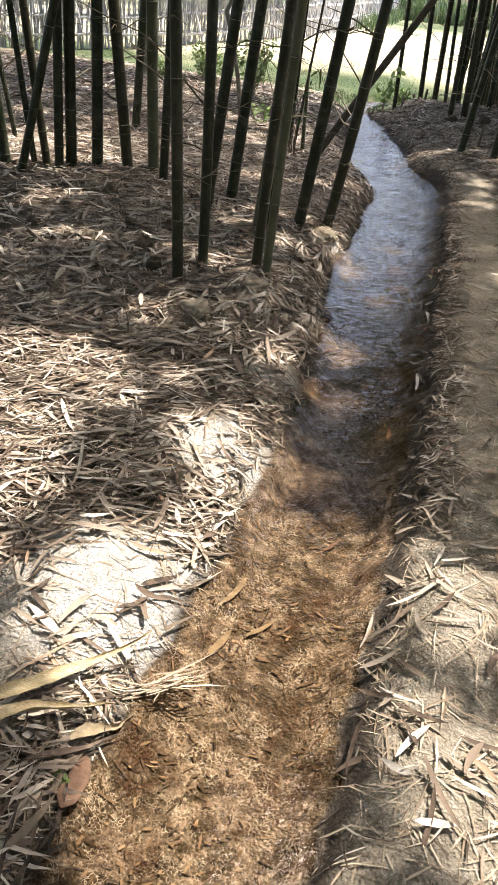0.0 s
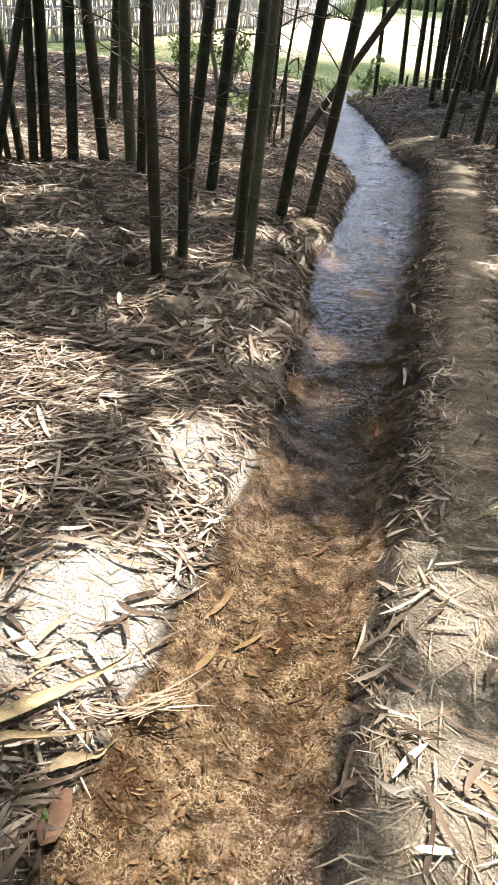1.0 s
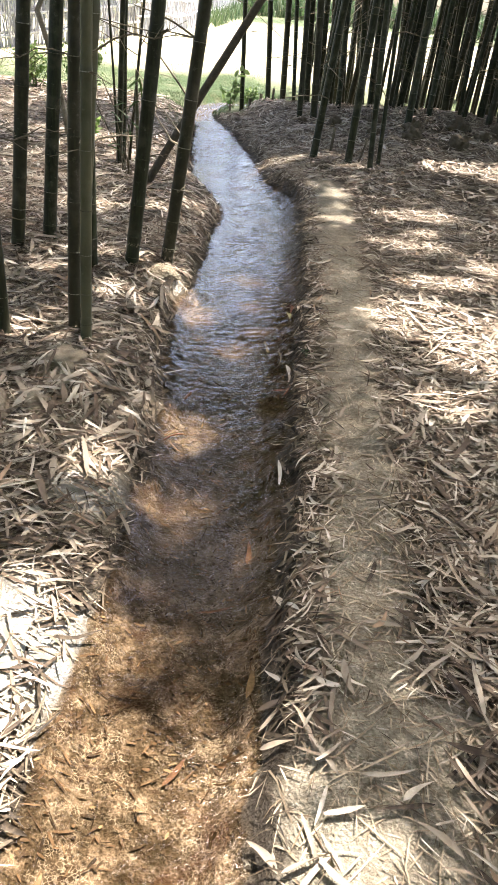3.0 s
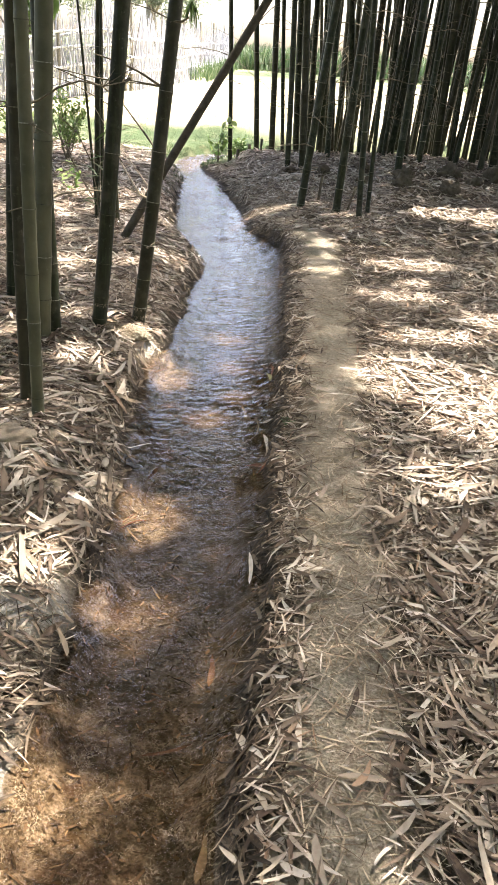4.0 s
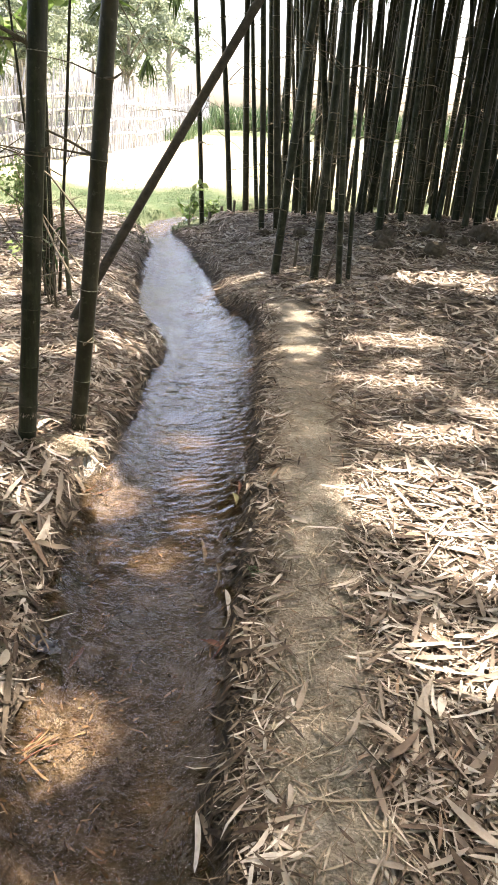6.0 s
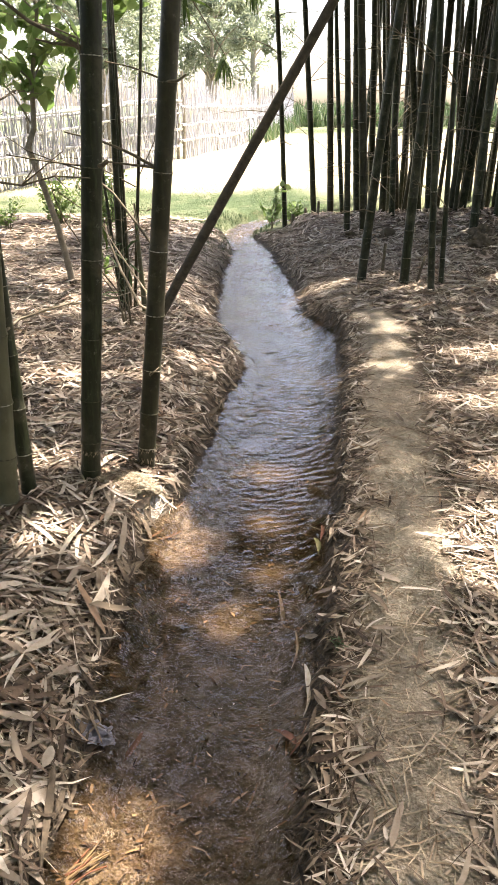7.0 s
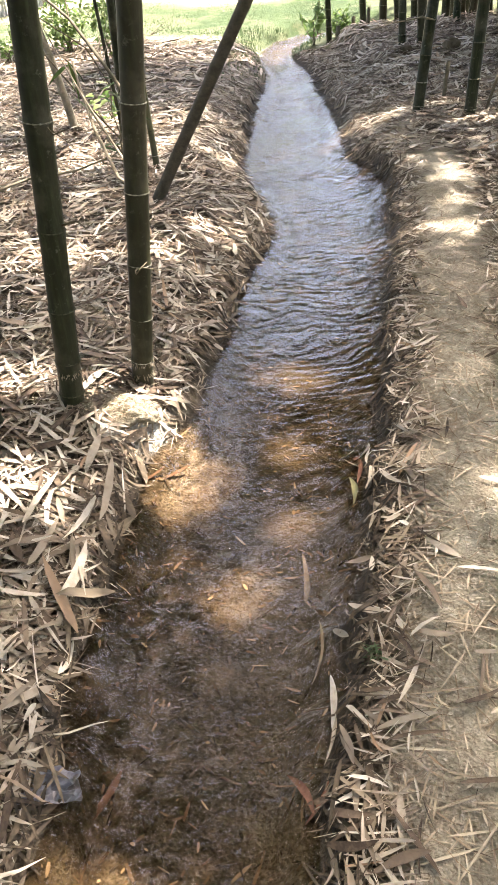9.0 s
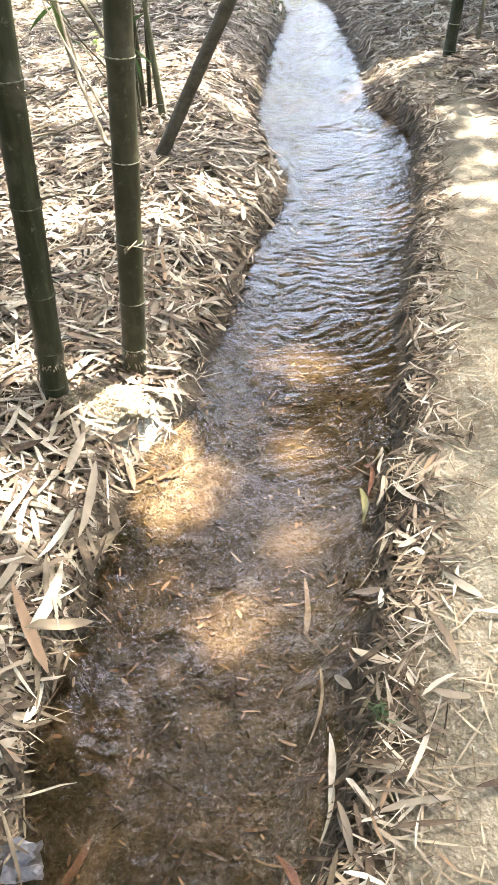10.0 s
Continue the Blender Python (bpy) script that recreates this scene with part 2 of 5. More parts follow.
def vnoise(x, y, size, k=0):
    """Smooth lattice noise, 0 to 1."""
    u, v = np.asarray(x) / size + 31.7 * k + 100, np.asarray(y) / size + 17.3 * k + 100
    i, j = np.floor(u).astype(int), np.floor(v).astype(int)
    f, g = u - i, v - j
    f, g = f * f * (3 - 2 * f), g * g * (3 - 2 * g)
    L = lambda a, b: LATTICE[a % 256, b % 256]
    return (L(i, j) * (1 - f) + L(i + 1, j) * f) * (1 - g) + (L(i, j + 1) * (1 - f) + L(i + 1, j + 1) * f) * g


def ease(v):
    v = np.clip(v, 0, 1)
    return v * v * (3 - 2 * v)


# the stream's edges: (y, x)
LEFT = [(-3, -0.95), (0, -0.56), (0.9, -0.37), (1.4, -0.27), (2.0, -0.17), (2.7, -0.08), (3.2, -0.02), (3.8, 0.03), (4.4, 0.02), (4.95, 0.0), (5.4, 0.03), (5.75, 0.15),
        (6.15, 0.19), (6.7, 0.20), (7.2, 0.26), (7.65, 0.32), (8.1, 0.20), (8.7, 0.03), (9.2, 0.02), (11.0, -0.05), (11.9, -0.01), (12.7, -0.13), (13.4, -0.22), (13.9, -0.17), (14.3, -0.08)]
RIGHT = [(-3, -0.25), (0, 0.08), (1.0, 0.21), (1.6, 0.31), (2.1, 0.40), (2.7, 0.47), (3.5, 0.565), (4.1, 0.615), (4.5, 0.675), (5.0, 0.735), (5.8, 0.825), (6.3, 0.84),
         (7.2, 0.95), (8.0, 0.99), (8.45, 0.99), (8.75, 0.90), (9.0, 0.79), (9.25, 0.73), (9.6, 0.71), (10.2, 0.66), (10.7, 0.59), (12.0, 0.41), (12.65, 0.28), (13.1, 0.17), (13.6, 0.17), (14.0, 0.30)]
BEND = [(-0.02, 13.5), (0.10, 14.2), (0.35, 14.62), (0.9, 14.9), (2.0, 15.2), (5.0, 15.8), (9.0, 16.3)]
LEVEL = -0.05                                           # the water


def edges(y):
    wob = 0.045 * (vnoise(y, y * 0, 0.16, 3) - 0.5) + 0.02 * (vnoise(y, y * 0, 0.05, 30) - 0.5)
    wob2 = 0.065 * (vnoise(y, y * 0, 0.14, 5) - 0.5) + 0.035 * (vnoise(y, y * 0, 0.045, 31) - 0.5)
    return np.interp(y, *zip(*LEFT)) + wob, np.interp(y, *zip(*RIGHT)) + wob2


def shore(x, y):
    """Distance from the water's edge, negative over the water; and whether the left bank."""
    x, y = np.asarray(x, float), np.asarray(y, float)
    l, r = edges(y)
    d = np.maximum(l - x, x - r)
    d = np.where(y > 14.0, d + (y - 14.0), d)
    d2 = np.full_like(d, 1e9)
    for (ax, ay), (bx, by) in zip(BEND, BEND[1:]):
        s = np.clip(((x - ax) * (bx - ax) + (y - ay) * (by - ay)) / ((bx - ax) ** 2 + (by - ay) ** 2), 0, 1)
        d2 = np.minimum(d2, np.hypot(x - ax - s * (bx - ax), y - ay - s * (by - ay)) - 0.2)
    left = (x < (l + r) / 2) | (y > 14.9)
    return np.minimum(d, d2), left


def land(x, y):
    """Height of the ground."""
    x, y = np.asarray(x, float), np.asarray(y, float)
    d, left = shore(x, y)
    bed = LEVEL - 0.085 * ease(-d / 0.13) - 0.02 * (vnoise(x, y, 0.3, 1) - 0.5) * ease(-d / 0.1)
    # left bank: low and lumpy
    lv = np.interp(y, [0, 2.8, 3.6, 4.2, 6, 9, 12, 14], [0.05, 0.05, 0.06, 0.10, 0.11, 0.15, 0.12, 0.14]) + 0.035 * ease((-0.5 - x) / 1.5)
    zl = LEVEL + (lv - LEVEL) * (0.35 * ease(d / 0.07) + 0.65 * ease(d / 0.42))
    zl += 0.035 * ease(d / 0.2) * (vnoise(x, y, 0.38, 2) - 0.5) + 0.016 * ease(d / 0.1) * (vnoise(x, y, 0.11, 4) - 0.5)
    for mx, my, mr, mh in ((-0.62, 3.7, 0.26, 0.05), (-0.40, 4.0, 0.22, 0.05), (-0.30, 2.55, 0.28, 0.035), (-0.42, 1.65, 0.3, 0.03), (-0.12, 5.55, 0.2, 0.01)):
        zl += mh * np.exp(-((x - mx) ** 2 + (y - my) ** 2) / mr ** 2) * ease(d / 0.12)
    # right bank: a trodden dyke with a rounded crest
    cz = np.interp(y, [0, 1.2, 2.7, 4, 6, 8, 9, 10.5, 13, 14], [0.085, 0.08, 0.055, 0.05, 0.045, 0.06, 0.10, 0.13, 0.03, -0.01])
    fl = np.interp(y, [0, 7.2, 8.6, 10.5, 13, 14.5], [0.02, 0.02, 0.10, 0.17, 0.2, 0.2])
    up = 0.5 * ease(d / np.interp(y, [8.4, 9.4], [0.045, 0.16])) + 0.5 * ease(d / np.interp(y, [8.4, 9.4], [0.22, 0.5]))
    zr = LEVEL + (cz - LEVEL) * up + (fl - cz) * ease((d - 0.38) / 0.35)
    zr += 0.12 * np.exp(-((x - 3.4) ** 2 / 3.2 + (y - 12.5) ** 2 / 6.0)) * ease((d - 0.3) / 1)
    zr += np.interp(y, [8.5, 9.5], [0, 0.045]) * ease(d / 0.15) * (vnoise(x, y, 0.16, 9) - 0.5)
    zr += 0.02 * ease(d / 0.25) * (vnoise(x, y, 0.42, 6) - 0.5) + 0.012 * ease(d / 0.1) * (vnoise(x, y, 0.1, 7) - 0.5)
    z = np.where(d < 0, bed, np.where(left, zl, zr))
    far = np.interp(y, [13, 15, 16, 19, 26, 36, 80, 400], [0.08, 0.09, 0.15, 0.58, 0.52, 0.70, 0.9, 1.5]) + 0.05 * (vnoise(x, y, 1.7, 8) - 0.5)
    w = ease((y - 13.0) / 2.0) * ease(d / 0.5)
    return z * (1 - w) + far * w


def from_arrays(name, verts, faces, material, smooth=False):
    """A mesh from numpy arrays; faces all with the same number of corners."""
    me = bpy.data.meshes.new(name)
    nv, (nf, k) = len(verts), faces.shape
    me.vertices.add(nv)
    me.vertices.foreach_set("co", np.ascontiguousarray(verts, np.float32).ravel())
    me.loops.add(nf * k)
    me.loops.foreach_set("vertex_index", np.ascontiguousarray(faces, np.int32).ravel())
    me.polygons.add(nf)
    me.polygons.foreach_set("loop_start", np.arange(0, nf * k, k, dtype=np.int32))
    me.update(calc_edges=True)
    if smooth:
        me.polygons.foreach_set("use_smooth", np.ones(nf, bool))
    me.materials.append(material)
    return me


def grid_mesh(name, xs, ys, zf, material, keep=None):
    X, Y = np.meshgrid(xs, ys)
    v = np.stack([X.ravel(), Y.ravel(), zf(X.ravel(), Y.ravel())], 1)
    i = np.arange(len(ys) - 1)[:, None] * len(xs) + np.arange(len(xs) - 1)[None]
    f = np.stack([i, i + 1, i + 1 + len(xs), i + len(xs)], -1).reshape(-1, 4)
    if keep is not None:
        mid = v[f].mean(1)
        f = f[keep(mid[:, 0], mid[:, 1])]
        used = np.unique(f)
        back = np.zeros(len(v), int)
        back[used] = np.arange(len(used))
        v, f = v[used], back[f]
    return from_arrays(name, v, f, material, True)


def spread(*pieces):
    return np.unique(np.concatenate([np.arange(a, b, s) for a, b, s in pieces] + [np.array([pieces[-1][1]])]).round(4))


gx = spread((-300, -60, 40), (-60, -12, 4), (-12, -4, 0.5), (-4, -1.5, 0.1), (-1.5, 2.2, 0.03), (2.2, 6, 0.1), (6, 14, 0.5), (14, 60, 4), (60, 300, 40))
gy = spread((-300, -60, 40), (-60, -8, 4), (-8, -1, 0.4), (-1, 9.2, 0.03), (9.2, 16, 0.06), (16, 22, 0.2), (22, 40, 1), (40, 120, 8), (120, 400, 40))
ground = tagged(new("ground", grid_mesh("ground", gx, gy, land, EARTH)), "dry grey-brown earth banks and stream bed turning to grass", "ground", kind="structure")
me = ground.data
co = np.empty(len(me.vertices) * 3, np.float32)
me.vertices.foreach_get("co", co)
co = co.reshape(-1, 3)
gd, gleft = shore(co[:, 0], co[:, 1])
turf = ease((co[:, 1] - 12.6 - 0.8 * vnoise(co[:, 0], co[:, 1], 0.5, 9) + 0.35 * np.clip(co[:, 0] + 1.0, -2, 0.6) - 1.6 * ease((co[:, 0] - 0.8) / 0.6)) / 0.9)
bedv = ease((-gd + 0.005) / 0.03)
# wider on the dyke, where painted shade adds to the damp
damp_shade_v = ease((np.where(gleft, 0.05, 0.105) + 0.05 * (vnoise(co[:, 0], co[:, 1], 0.15, 11) - 0.5) - gd) / 0.06) * (1 - turf)
turf = turf * (1 - bedv)
straw = ease((co[:, 1] - 15.6 - 1.2 * vnoise(co[:, 0], co[:, 1], 0.9, 19)) / 1.0) * ease((34 - co[:, 1]) / 6)
# grows with y, standing in for light lost under the crowns
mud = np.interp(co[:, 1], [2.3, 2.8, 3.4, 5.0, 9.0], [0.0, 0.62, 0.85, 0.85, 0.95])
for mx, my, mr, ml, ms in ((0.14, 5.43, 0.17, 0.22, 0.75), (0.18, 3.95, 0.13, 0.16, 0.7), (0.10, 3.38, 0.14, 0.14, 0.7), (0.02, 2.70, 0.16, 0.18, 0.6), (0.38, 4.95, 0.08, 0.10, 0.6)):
    mud = mud * (1 - ms * np.exp(-((co[:, 0] - mx) / mr) ** 2 - ((co[:, 1] - my) / ml) ** 2))      # sunlit patches of the bed: the painted shade is thinned there
for name, vals in (("mud", mud), ("straw", straw), ("turf", turf), ("bed", bedv), ("damp", damp_shade_v)):
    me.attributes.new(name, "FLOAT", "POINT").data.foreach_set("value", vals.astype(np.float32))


def ripple(x, y):
    """Small broken waves across the current."""
    l, r = edges(y)
    c = (x - (l + r) / 2) / 0.4
    bow = y - 0.10 * c * c + 0.16 * (vnoise(x, y, 0.30, 12) - 0.5) + 0.07 * (vnoise(x, y, 0.11, 15) - 0.5) + 0.10 * x
    amp = np.interp(y, [0, 3.6, 4.8, 6.0, 7.0, 8.6, 10.5, 13, 14], [0.0001, 0.0002, 0.0005, 0.0009, 0.0017, 0.0022, 0.0026, 0.0038, 0.0042])
    crest = lambda w, size: (0.5 + 0.5 * np.sin(w * 6.283 / size)) ** 2.6
    z = vnoise(x, y, 0.16, 13) ** 1.4 * crest(bow + 0.20 * x, 0.092) + 0.8 * vnoise(x, y, 0.12, 16) ** 1.6 * crest(bow - 0.26 * x, 0.066)
    z = z + 0.30 * vnoise(x, y, 0.1, 17) * np.sin((bow - 0.4 * x) * 6.283 / 0.045)
    # short choppy wavelets in restless patches
    chop = ease((vnoise(x, y, 0.42, 18) - 0.35) / 0.3) * np.interp(y, [0, 2.5, 4, 6, 8], [0.3, 0.5, 1.3, 1.3, 0.8])
    fine = 0.0024 * (vnoise(x * 0.7, y, 0.028, 24) - 0.5) + 0.0013 * (vnoise(x * 0.8, y, 0.017, 25) - 0.5)
    return LEVEL + 2.8 * amp * z + 0.0010 * (vnoise(x, y, 0.05, 14) - 0.5) + chop * fine


water = tagged(new("water", grid_mesh("water", np.arange(-1.1, 2.4, 0.011), np.arange(-2.4, 15.9, 0.009), ripple, WATER, lambda x, y: shore(x, y)[0] < 0.05)),
               "clear shallow brown stream with ripples", "water", kind="structure")


# ------------------------------------------------------------------ building helpers
def part(name, data, parent, label="", material=None, m=None):
    """One mesh object under a thing or a part. data: a bmesh or a mesh."""
    if isinstance(data, bmesh.types.BMesh):
        me = bpy.data.meshes.new(name)
        data.to_mesh(me)
        data.free()
        data = me
    if material and not data.materials:
        data.materials.append(material)
    ob = new(name, data)
    ob.parent = parent
    if m is not None:
        ob.matrix_basis = m
    if label:
        tagged(ob, label)
    return ob


def tube_arrays(points, radii, sides=8, cap=True):
    """Vertices and faces of a tapered tube along points."""
    p, r = np.asarray(points, float), np.asarray(radii, float)
    t = np.gradient(p, axis=0)
    t /= np.linalg.norm(t, axis=1)[:, None]
    ref = np.array([0.31, 0.95, 0.05]) if abs(t[0, 1]) < 0.8 else np.array([1.0, 0.1, 0.0])
    u = np.cross(t, ref)
    u /= np.linalg.norm(u, axis=1)[:, None]
    w = np.cross(t, u)
    a = np.linspace(0, 2 * np.pi, sides, endpoint=False)
    v = p[:, None] + r[:, None, None] * (np.cos(a)[None, :, None] * u[:, None] + np.sin(a)[None, :, None] * w[:, None])
    i = np.arange(len(p) - 1)[:, None] * sides
    j, k = np.arange(sides)[None], (np.arange(sides)[None] + 1) % sides
    f = np.stack([i + j, i + k, i + sides + k, i + sides + j], -1).reshape(-1, 4)
    return v.reshape(-1, 3), f


def tube_mesh(name, points, radii, material, sides=8):
    v, f = tube_arrays(points, radii, sides)
    return from_arrays(name, v, f, material, True)


def join(arrays):
    """Several (verts, faces) as one."""
    vs, fs, n = [], [], 0
    for v, f in arrays:
        vs.append(v), fs.append(f + n)
        n += len(v)
    return np.concatenate(vs), np.concatenate(fs)


def blades(x, y, z, head, pitch, length, width, curl, roll, strap=False):
    """Many lance-shaped leaves: 4 stations along each, two vertices wide. All arguments are arrays. Returns verts (n, 8, 3) and faces."""
    n = len(x)
    s = np.array([0.0, 0.3, 0.68, 1.0])
    wd = np.array([0.6, 1.0, 0.9, 0.25]) if strap else np.array([0.30, 1.0, 0.72, 0.06])
    along = (s[None] - 0.5) * length[:, None]
    lift = curl[:, None] * length[:, None] * ((2 * s[None] - 1) ** 2)
    half = 0.5 * width[:, None] * wd[None]
    ch, sh, cp, sp, cr, sr = np.cos(head), np.sin(head), np.cos(pitch), np.sin(pitch), np.cos(roll), np.sin(roll)
    out = np.empty((n, 8, 3))
    for k, side in ((0, -1), (1, 1)):
        lx = along * cp[:, None] - lift * sp[:, None]
        lz = along * sp[:, None] + lift * cp[:, None] + side * half * sr[:, None]
        ly = side * half * cr[:, None]
        out[:, k::2, 0] = x[:, None] + lx * ch[:, None] - ly * sh[:, None]
        out[:, k::2, 1] = y[:, None] + lx * sh[:, None] + ly * ch[:, None]
        out[:, k::2, 2] = z[:, None] + lz
    q = np.array([[0, 1, 3, 2], [2, 3, 5, 4], [4, 5, 7, 6]])
    f = (np.arange(n)[:, None, None] * 8 + q[None]).reshape(-1, 4)
    return out, f


def folded(x, y, z, head, pitch, length, width, curl, roll, fold, bend):
    """The same for leaves seen close: 5 stations, a sunken midrib, a sideways bend. Returns verts (n, 15, 3) and faces."""
    n = len(x)
    s = np.array([0.0, 0.14, 0.42, 0.76, 1.0])
    wd = np.array([0.16, 0.78, 1.0, 0.70, 0.07])
    along = (s[None] - 0.5) * length[:, None]
    lift = curl[:, None] * length[:, None] * (2 * s[None] - 1) ** 2
    half = 0.5 * width[:, None] * wd[None]
    side_ = bend[:, None] * length[:, None] * (2 * s[None] - 1) ** 2
    ch, sh, cp, sp, cr, sr = [f_(a)[:, None] for a in (head, pitch, roll) for f_ in (np.cos, np.sin)]
    out = np.empty((n, 15, 3))
    for k, side in ((0, -1), (1, 0), (2, 1)):
        lx = along * cp - lift * sp
        up = abs(side) * fold[:, None] * half
        ly = side_ + side * half * cr - up * sr
        lz = along * sp + lift * cp + side * half * sr + up * cr
        out[:, k::3, 0] = x[:, None] + lx * ch - ly * sh
        out[:, k::3, 1] = y[:, None] + lx * sh + ly * ch
        out[:, k::3, 2] = z[:, None] + lz
    q = np.array([[3 * i + k, 3 * i + k + 1, 3 * i + k + 4, 3 * i + k + 3] for i in range(4) for k in (0, 1)])
    return out, (np.arange(n)[:, None, None] * 15 + q[None]).reshape(-1, 4)


# ------------------------------------------------------------------ fallen leaves
def cover(x, y):
    """How thickly dry leaves lie, 0 to 1."""
    d, left = shore(x, y)
    patch = vnoise(x, y, 0.30, 21) * 0.6 + vnoise(x, y, 0.11, 22) * 0.4
    bare_l = np.zeros_like(x)
    for bx, by, br in ((-0.44, 1.60, 0.36), (-0.26, 2.52, 0.28), (-0.14, 3.22, 0.20), (-0.62, 3.66, 0.14), (-0.40, 4.02, 0.14), (-0.05, 5.55, 0.12), (-0.75, 1.35, 0.3)):
        bare_l = np.maximum(bare_l, np.exp(-((x - bx) ** 2 + (y - by) ** 2) / br ** 2))
    cl = np.clip(0.95 - 1.14 * bare_l - 0.5 * ease((0.34 - patch) / 0.15), 0, 1)
    crest = np.exp(-(np.abs(d - 0.28 - 0.012 * (y - 3)) / (0.15 + 0.006 * np.clip(y - 2, 0, 6))) ** 3)
    crest *= np.interp(y, [0, 1.5, 2.2, 3, 4, 5, 9, 10], [1.0, 1.0, 0.85, 0.84, 0.95, 1.0, 1.0, 0.3])
    cr = np.clip(1.0 - crest * (1.02 + 0.35 * (patch - 0.5)), 0.012, 1)
    cr = np.where(d < 0.13, np.maximum(cr, np.interp(y, [1.9, 2.7], [0.22, 0.95])), cr)
    cr = np.where(y < 2.3, np.minimum(cr, 0.12 + 0.88 * ease((d - 0.45) / 0.25)), cr)
    cl = cl * (1 - 0.45 * ease((y - 9.2) / 1.5) * ease((0.55 - d) / 0.25))
    c = np.where(left, cl, cr)
    c = np.where(d < -0.015, 0.0, c)
    far = ease((y - 12.7 - 0.9 * vnoise(x, y, 0.6, 23) + 0.3 * np.clip(x + 1, -2, 1) - 1.4 * ease((x - 0.8) / 0.6)) / 0.9)
    return c * (1 - far)


px, py = co[:, 0].astype(float), co[:, 1].astype(float)
# where sunlight on the mounds is put into the soil colour
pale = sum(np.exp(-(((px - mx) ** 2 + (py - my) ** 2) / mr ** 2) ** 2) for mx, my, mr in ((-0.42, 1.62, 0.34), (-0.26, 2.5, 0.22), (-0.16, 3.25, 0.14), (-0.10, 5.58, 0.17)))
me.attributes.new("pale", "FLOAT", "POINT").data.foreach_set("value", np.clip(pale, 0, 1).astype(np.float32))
# painted gap shade follows how thickly the leaves lie
me.attributes.new("gap_shade", "FLOAT", "POINT").data.foreach_set("value", (0.9 * ease((cover(co[:, 0].astype(float), co[:, 1].astype(float)) - 0.35) / 0.45)).astype(np.float32))


def scatter(n, x0, x1, y0, y1, seed):
    g = np.random.default_rng(seed)
    x, y = g.uniform(x0, x1, n), g.uniform(y0, y1, n)
    ok = g.random(n) < cover(x, y)
    return g, x[ok], y[ok]


def litter_layer(n, area, seed, long, wide, lift, close=False):
    g, x, y = scatter(n, *area, seed)
    k = len(x)
    small = g.random(k) < 0.45
    ln = g.lognormal(math.log(long), 0.32, k) * np.where(small, 0.6, 1.0)
    wd = np.clip(g.lognormal(math.log(wide), 0.35, k), 0.002, 0.029) * np.where(small, 0.45, 1.0)
    head = g.uniform(0, 2 * np.pi, k)
    head = np.where((x < 0.1) & (y < 3.3) & (g.random(k) < 0.55), g.normal(0.45, 0.5, k), head)
    roll = g.normal(0, 0.24, k)
    pitch = g.normal(0, 0.10, k)
    ln = np.clip(ln, 0.03, 0.26)
    dist, left = shore(x, y)
    near = np.where(left, 1.0, 0.55 + 0.45 * ease((dist - 0.25) / 0.4))     # smaller on the trodden dyke
    ln, wd = ln * near, wd * near ** 1.7
    curl = g.normal(0.012, 0.038, k)
    if close:
        v, f = folded(x, y, np.zeros(k), head, pitch, ln, wd, curl, roll, g.uniform(-0.15, 0.55, k), g.normal(0, 0.028, k))
    else:
        v, f = blades(x, y, np.zeros(k), head, pitch, ln, wd, curl, roll, True)
    kv = v.shape[1]
    tops = land(v[:, :, 0].ravel(), v[:, :, 1].ravel()).reshape(k, kv)
    base = np.maximum(tops, LEVEL - 0.01)
    v[:, :, 2] += base + (0.004 + g.random(k) * lift)[:, None]
    v[:, :, 2] = np.maximum(v[:, :, 2], base + 0.002)
    over = shore(v[:, :, 0].ravel(), v[:, :, 1].ravel())[0].reshape(k, kv).min(1)
    stray = over < -0.05
    over = over < -0.012
    stay = ~stray & (~over | (g.random(k) < 0.45))
    v, dist, left, k = v[stay], dist[stay], left[stay], int(stay.sum())
    wet = dist < np.where(left, 0.02, 0.035) + np.where(left, 0.03, 0.05) * g.random(k)
    q = f[:8 if close else 3]
    sort = lambda a: (a.reshape(-1, 3), (np.arange(len(a))[:, None, None] * kv + q[None]).reshape(-1, 4))
    return sort(v[~wet]), sort(v[wet])


def edge_layer(n, y0, y1, seed, side=1, wide=0.045, long=0.085):
    """Leaves blown together along the water's edge; side 1 is the dyke, -1 the grove's bank."""
    g = np.random.default_rng(seed)
    y = g.uniform(y0, y1, n)
    d = np.abs(g.normal(0.04 + wide, wide, n)) + 0.015
    x = edges(y)[1] + d if side > 0 else edges(y)[0] - d
    keep = g.random(n) < 0.35 + 0.9 * vnoise(x, y, 0.22, 33)
    x, y, d = x[keep], y[keep], d[keep]
    k = len(x)
    v, f = folded(x, y, np.zeros(k), g.uniform(0, 6.283, k), g.normal(0, 0.12, k), np.clip(g.lognormal(math.log(long), 0.4, k), 0.02, 2 * long), np.clip(g.lognormal(math.log(0.09 * long), 0.45, k), 0.002, 0.2 * long), g.normal(0.02, 0.05, k), g.normal(0, 0.35, k), g.uniform(-0.1, 0.6, k), g.normal(0, 0.03, k))
    base = np.maximum(land(v[:, :, 0].ravel(), v[:, :, 1].ravel()), LEVEL).reshape(k, 15)
    v[:, :, 2] = np.maximum(v[:, :, 2] + base + (0.006 + 0.024 * g.random(k))[:, None], base + 0.003)
    wet = d < 0.04 + 0.07 * g.random(k)
    q = f[:8]
    sort = lambda a: (a.reshape(-1, 3), (np.arange(len(a))[:, None, None] * 15 + q[None]).reshape(-1, 4))
    return sort(v[~wet]), sort(v[wet])


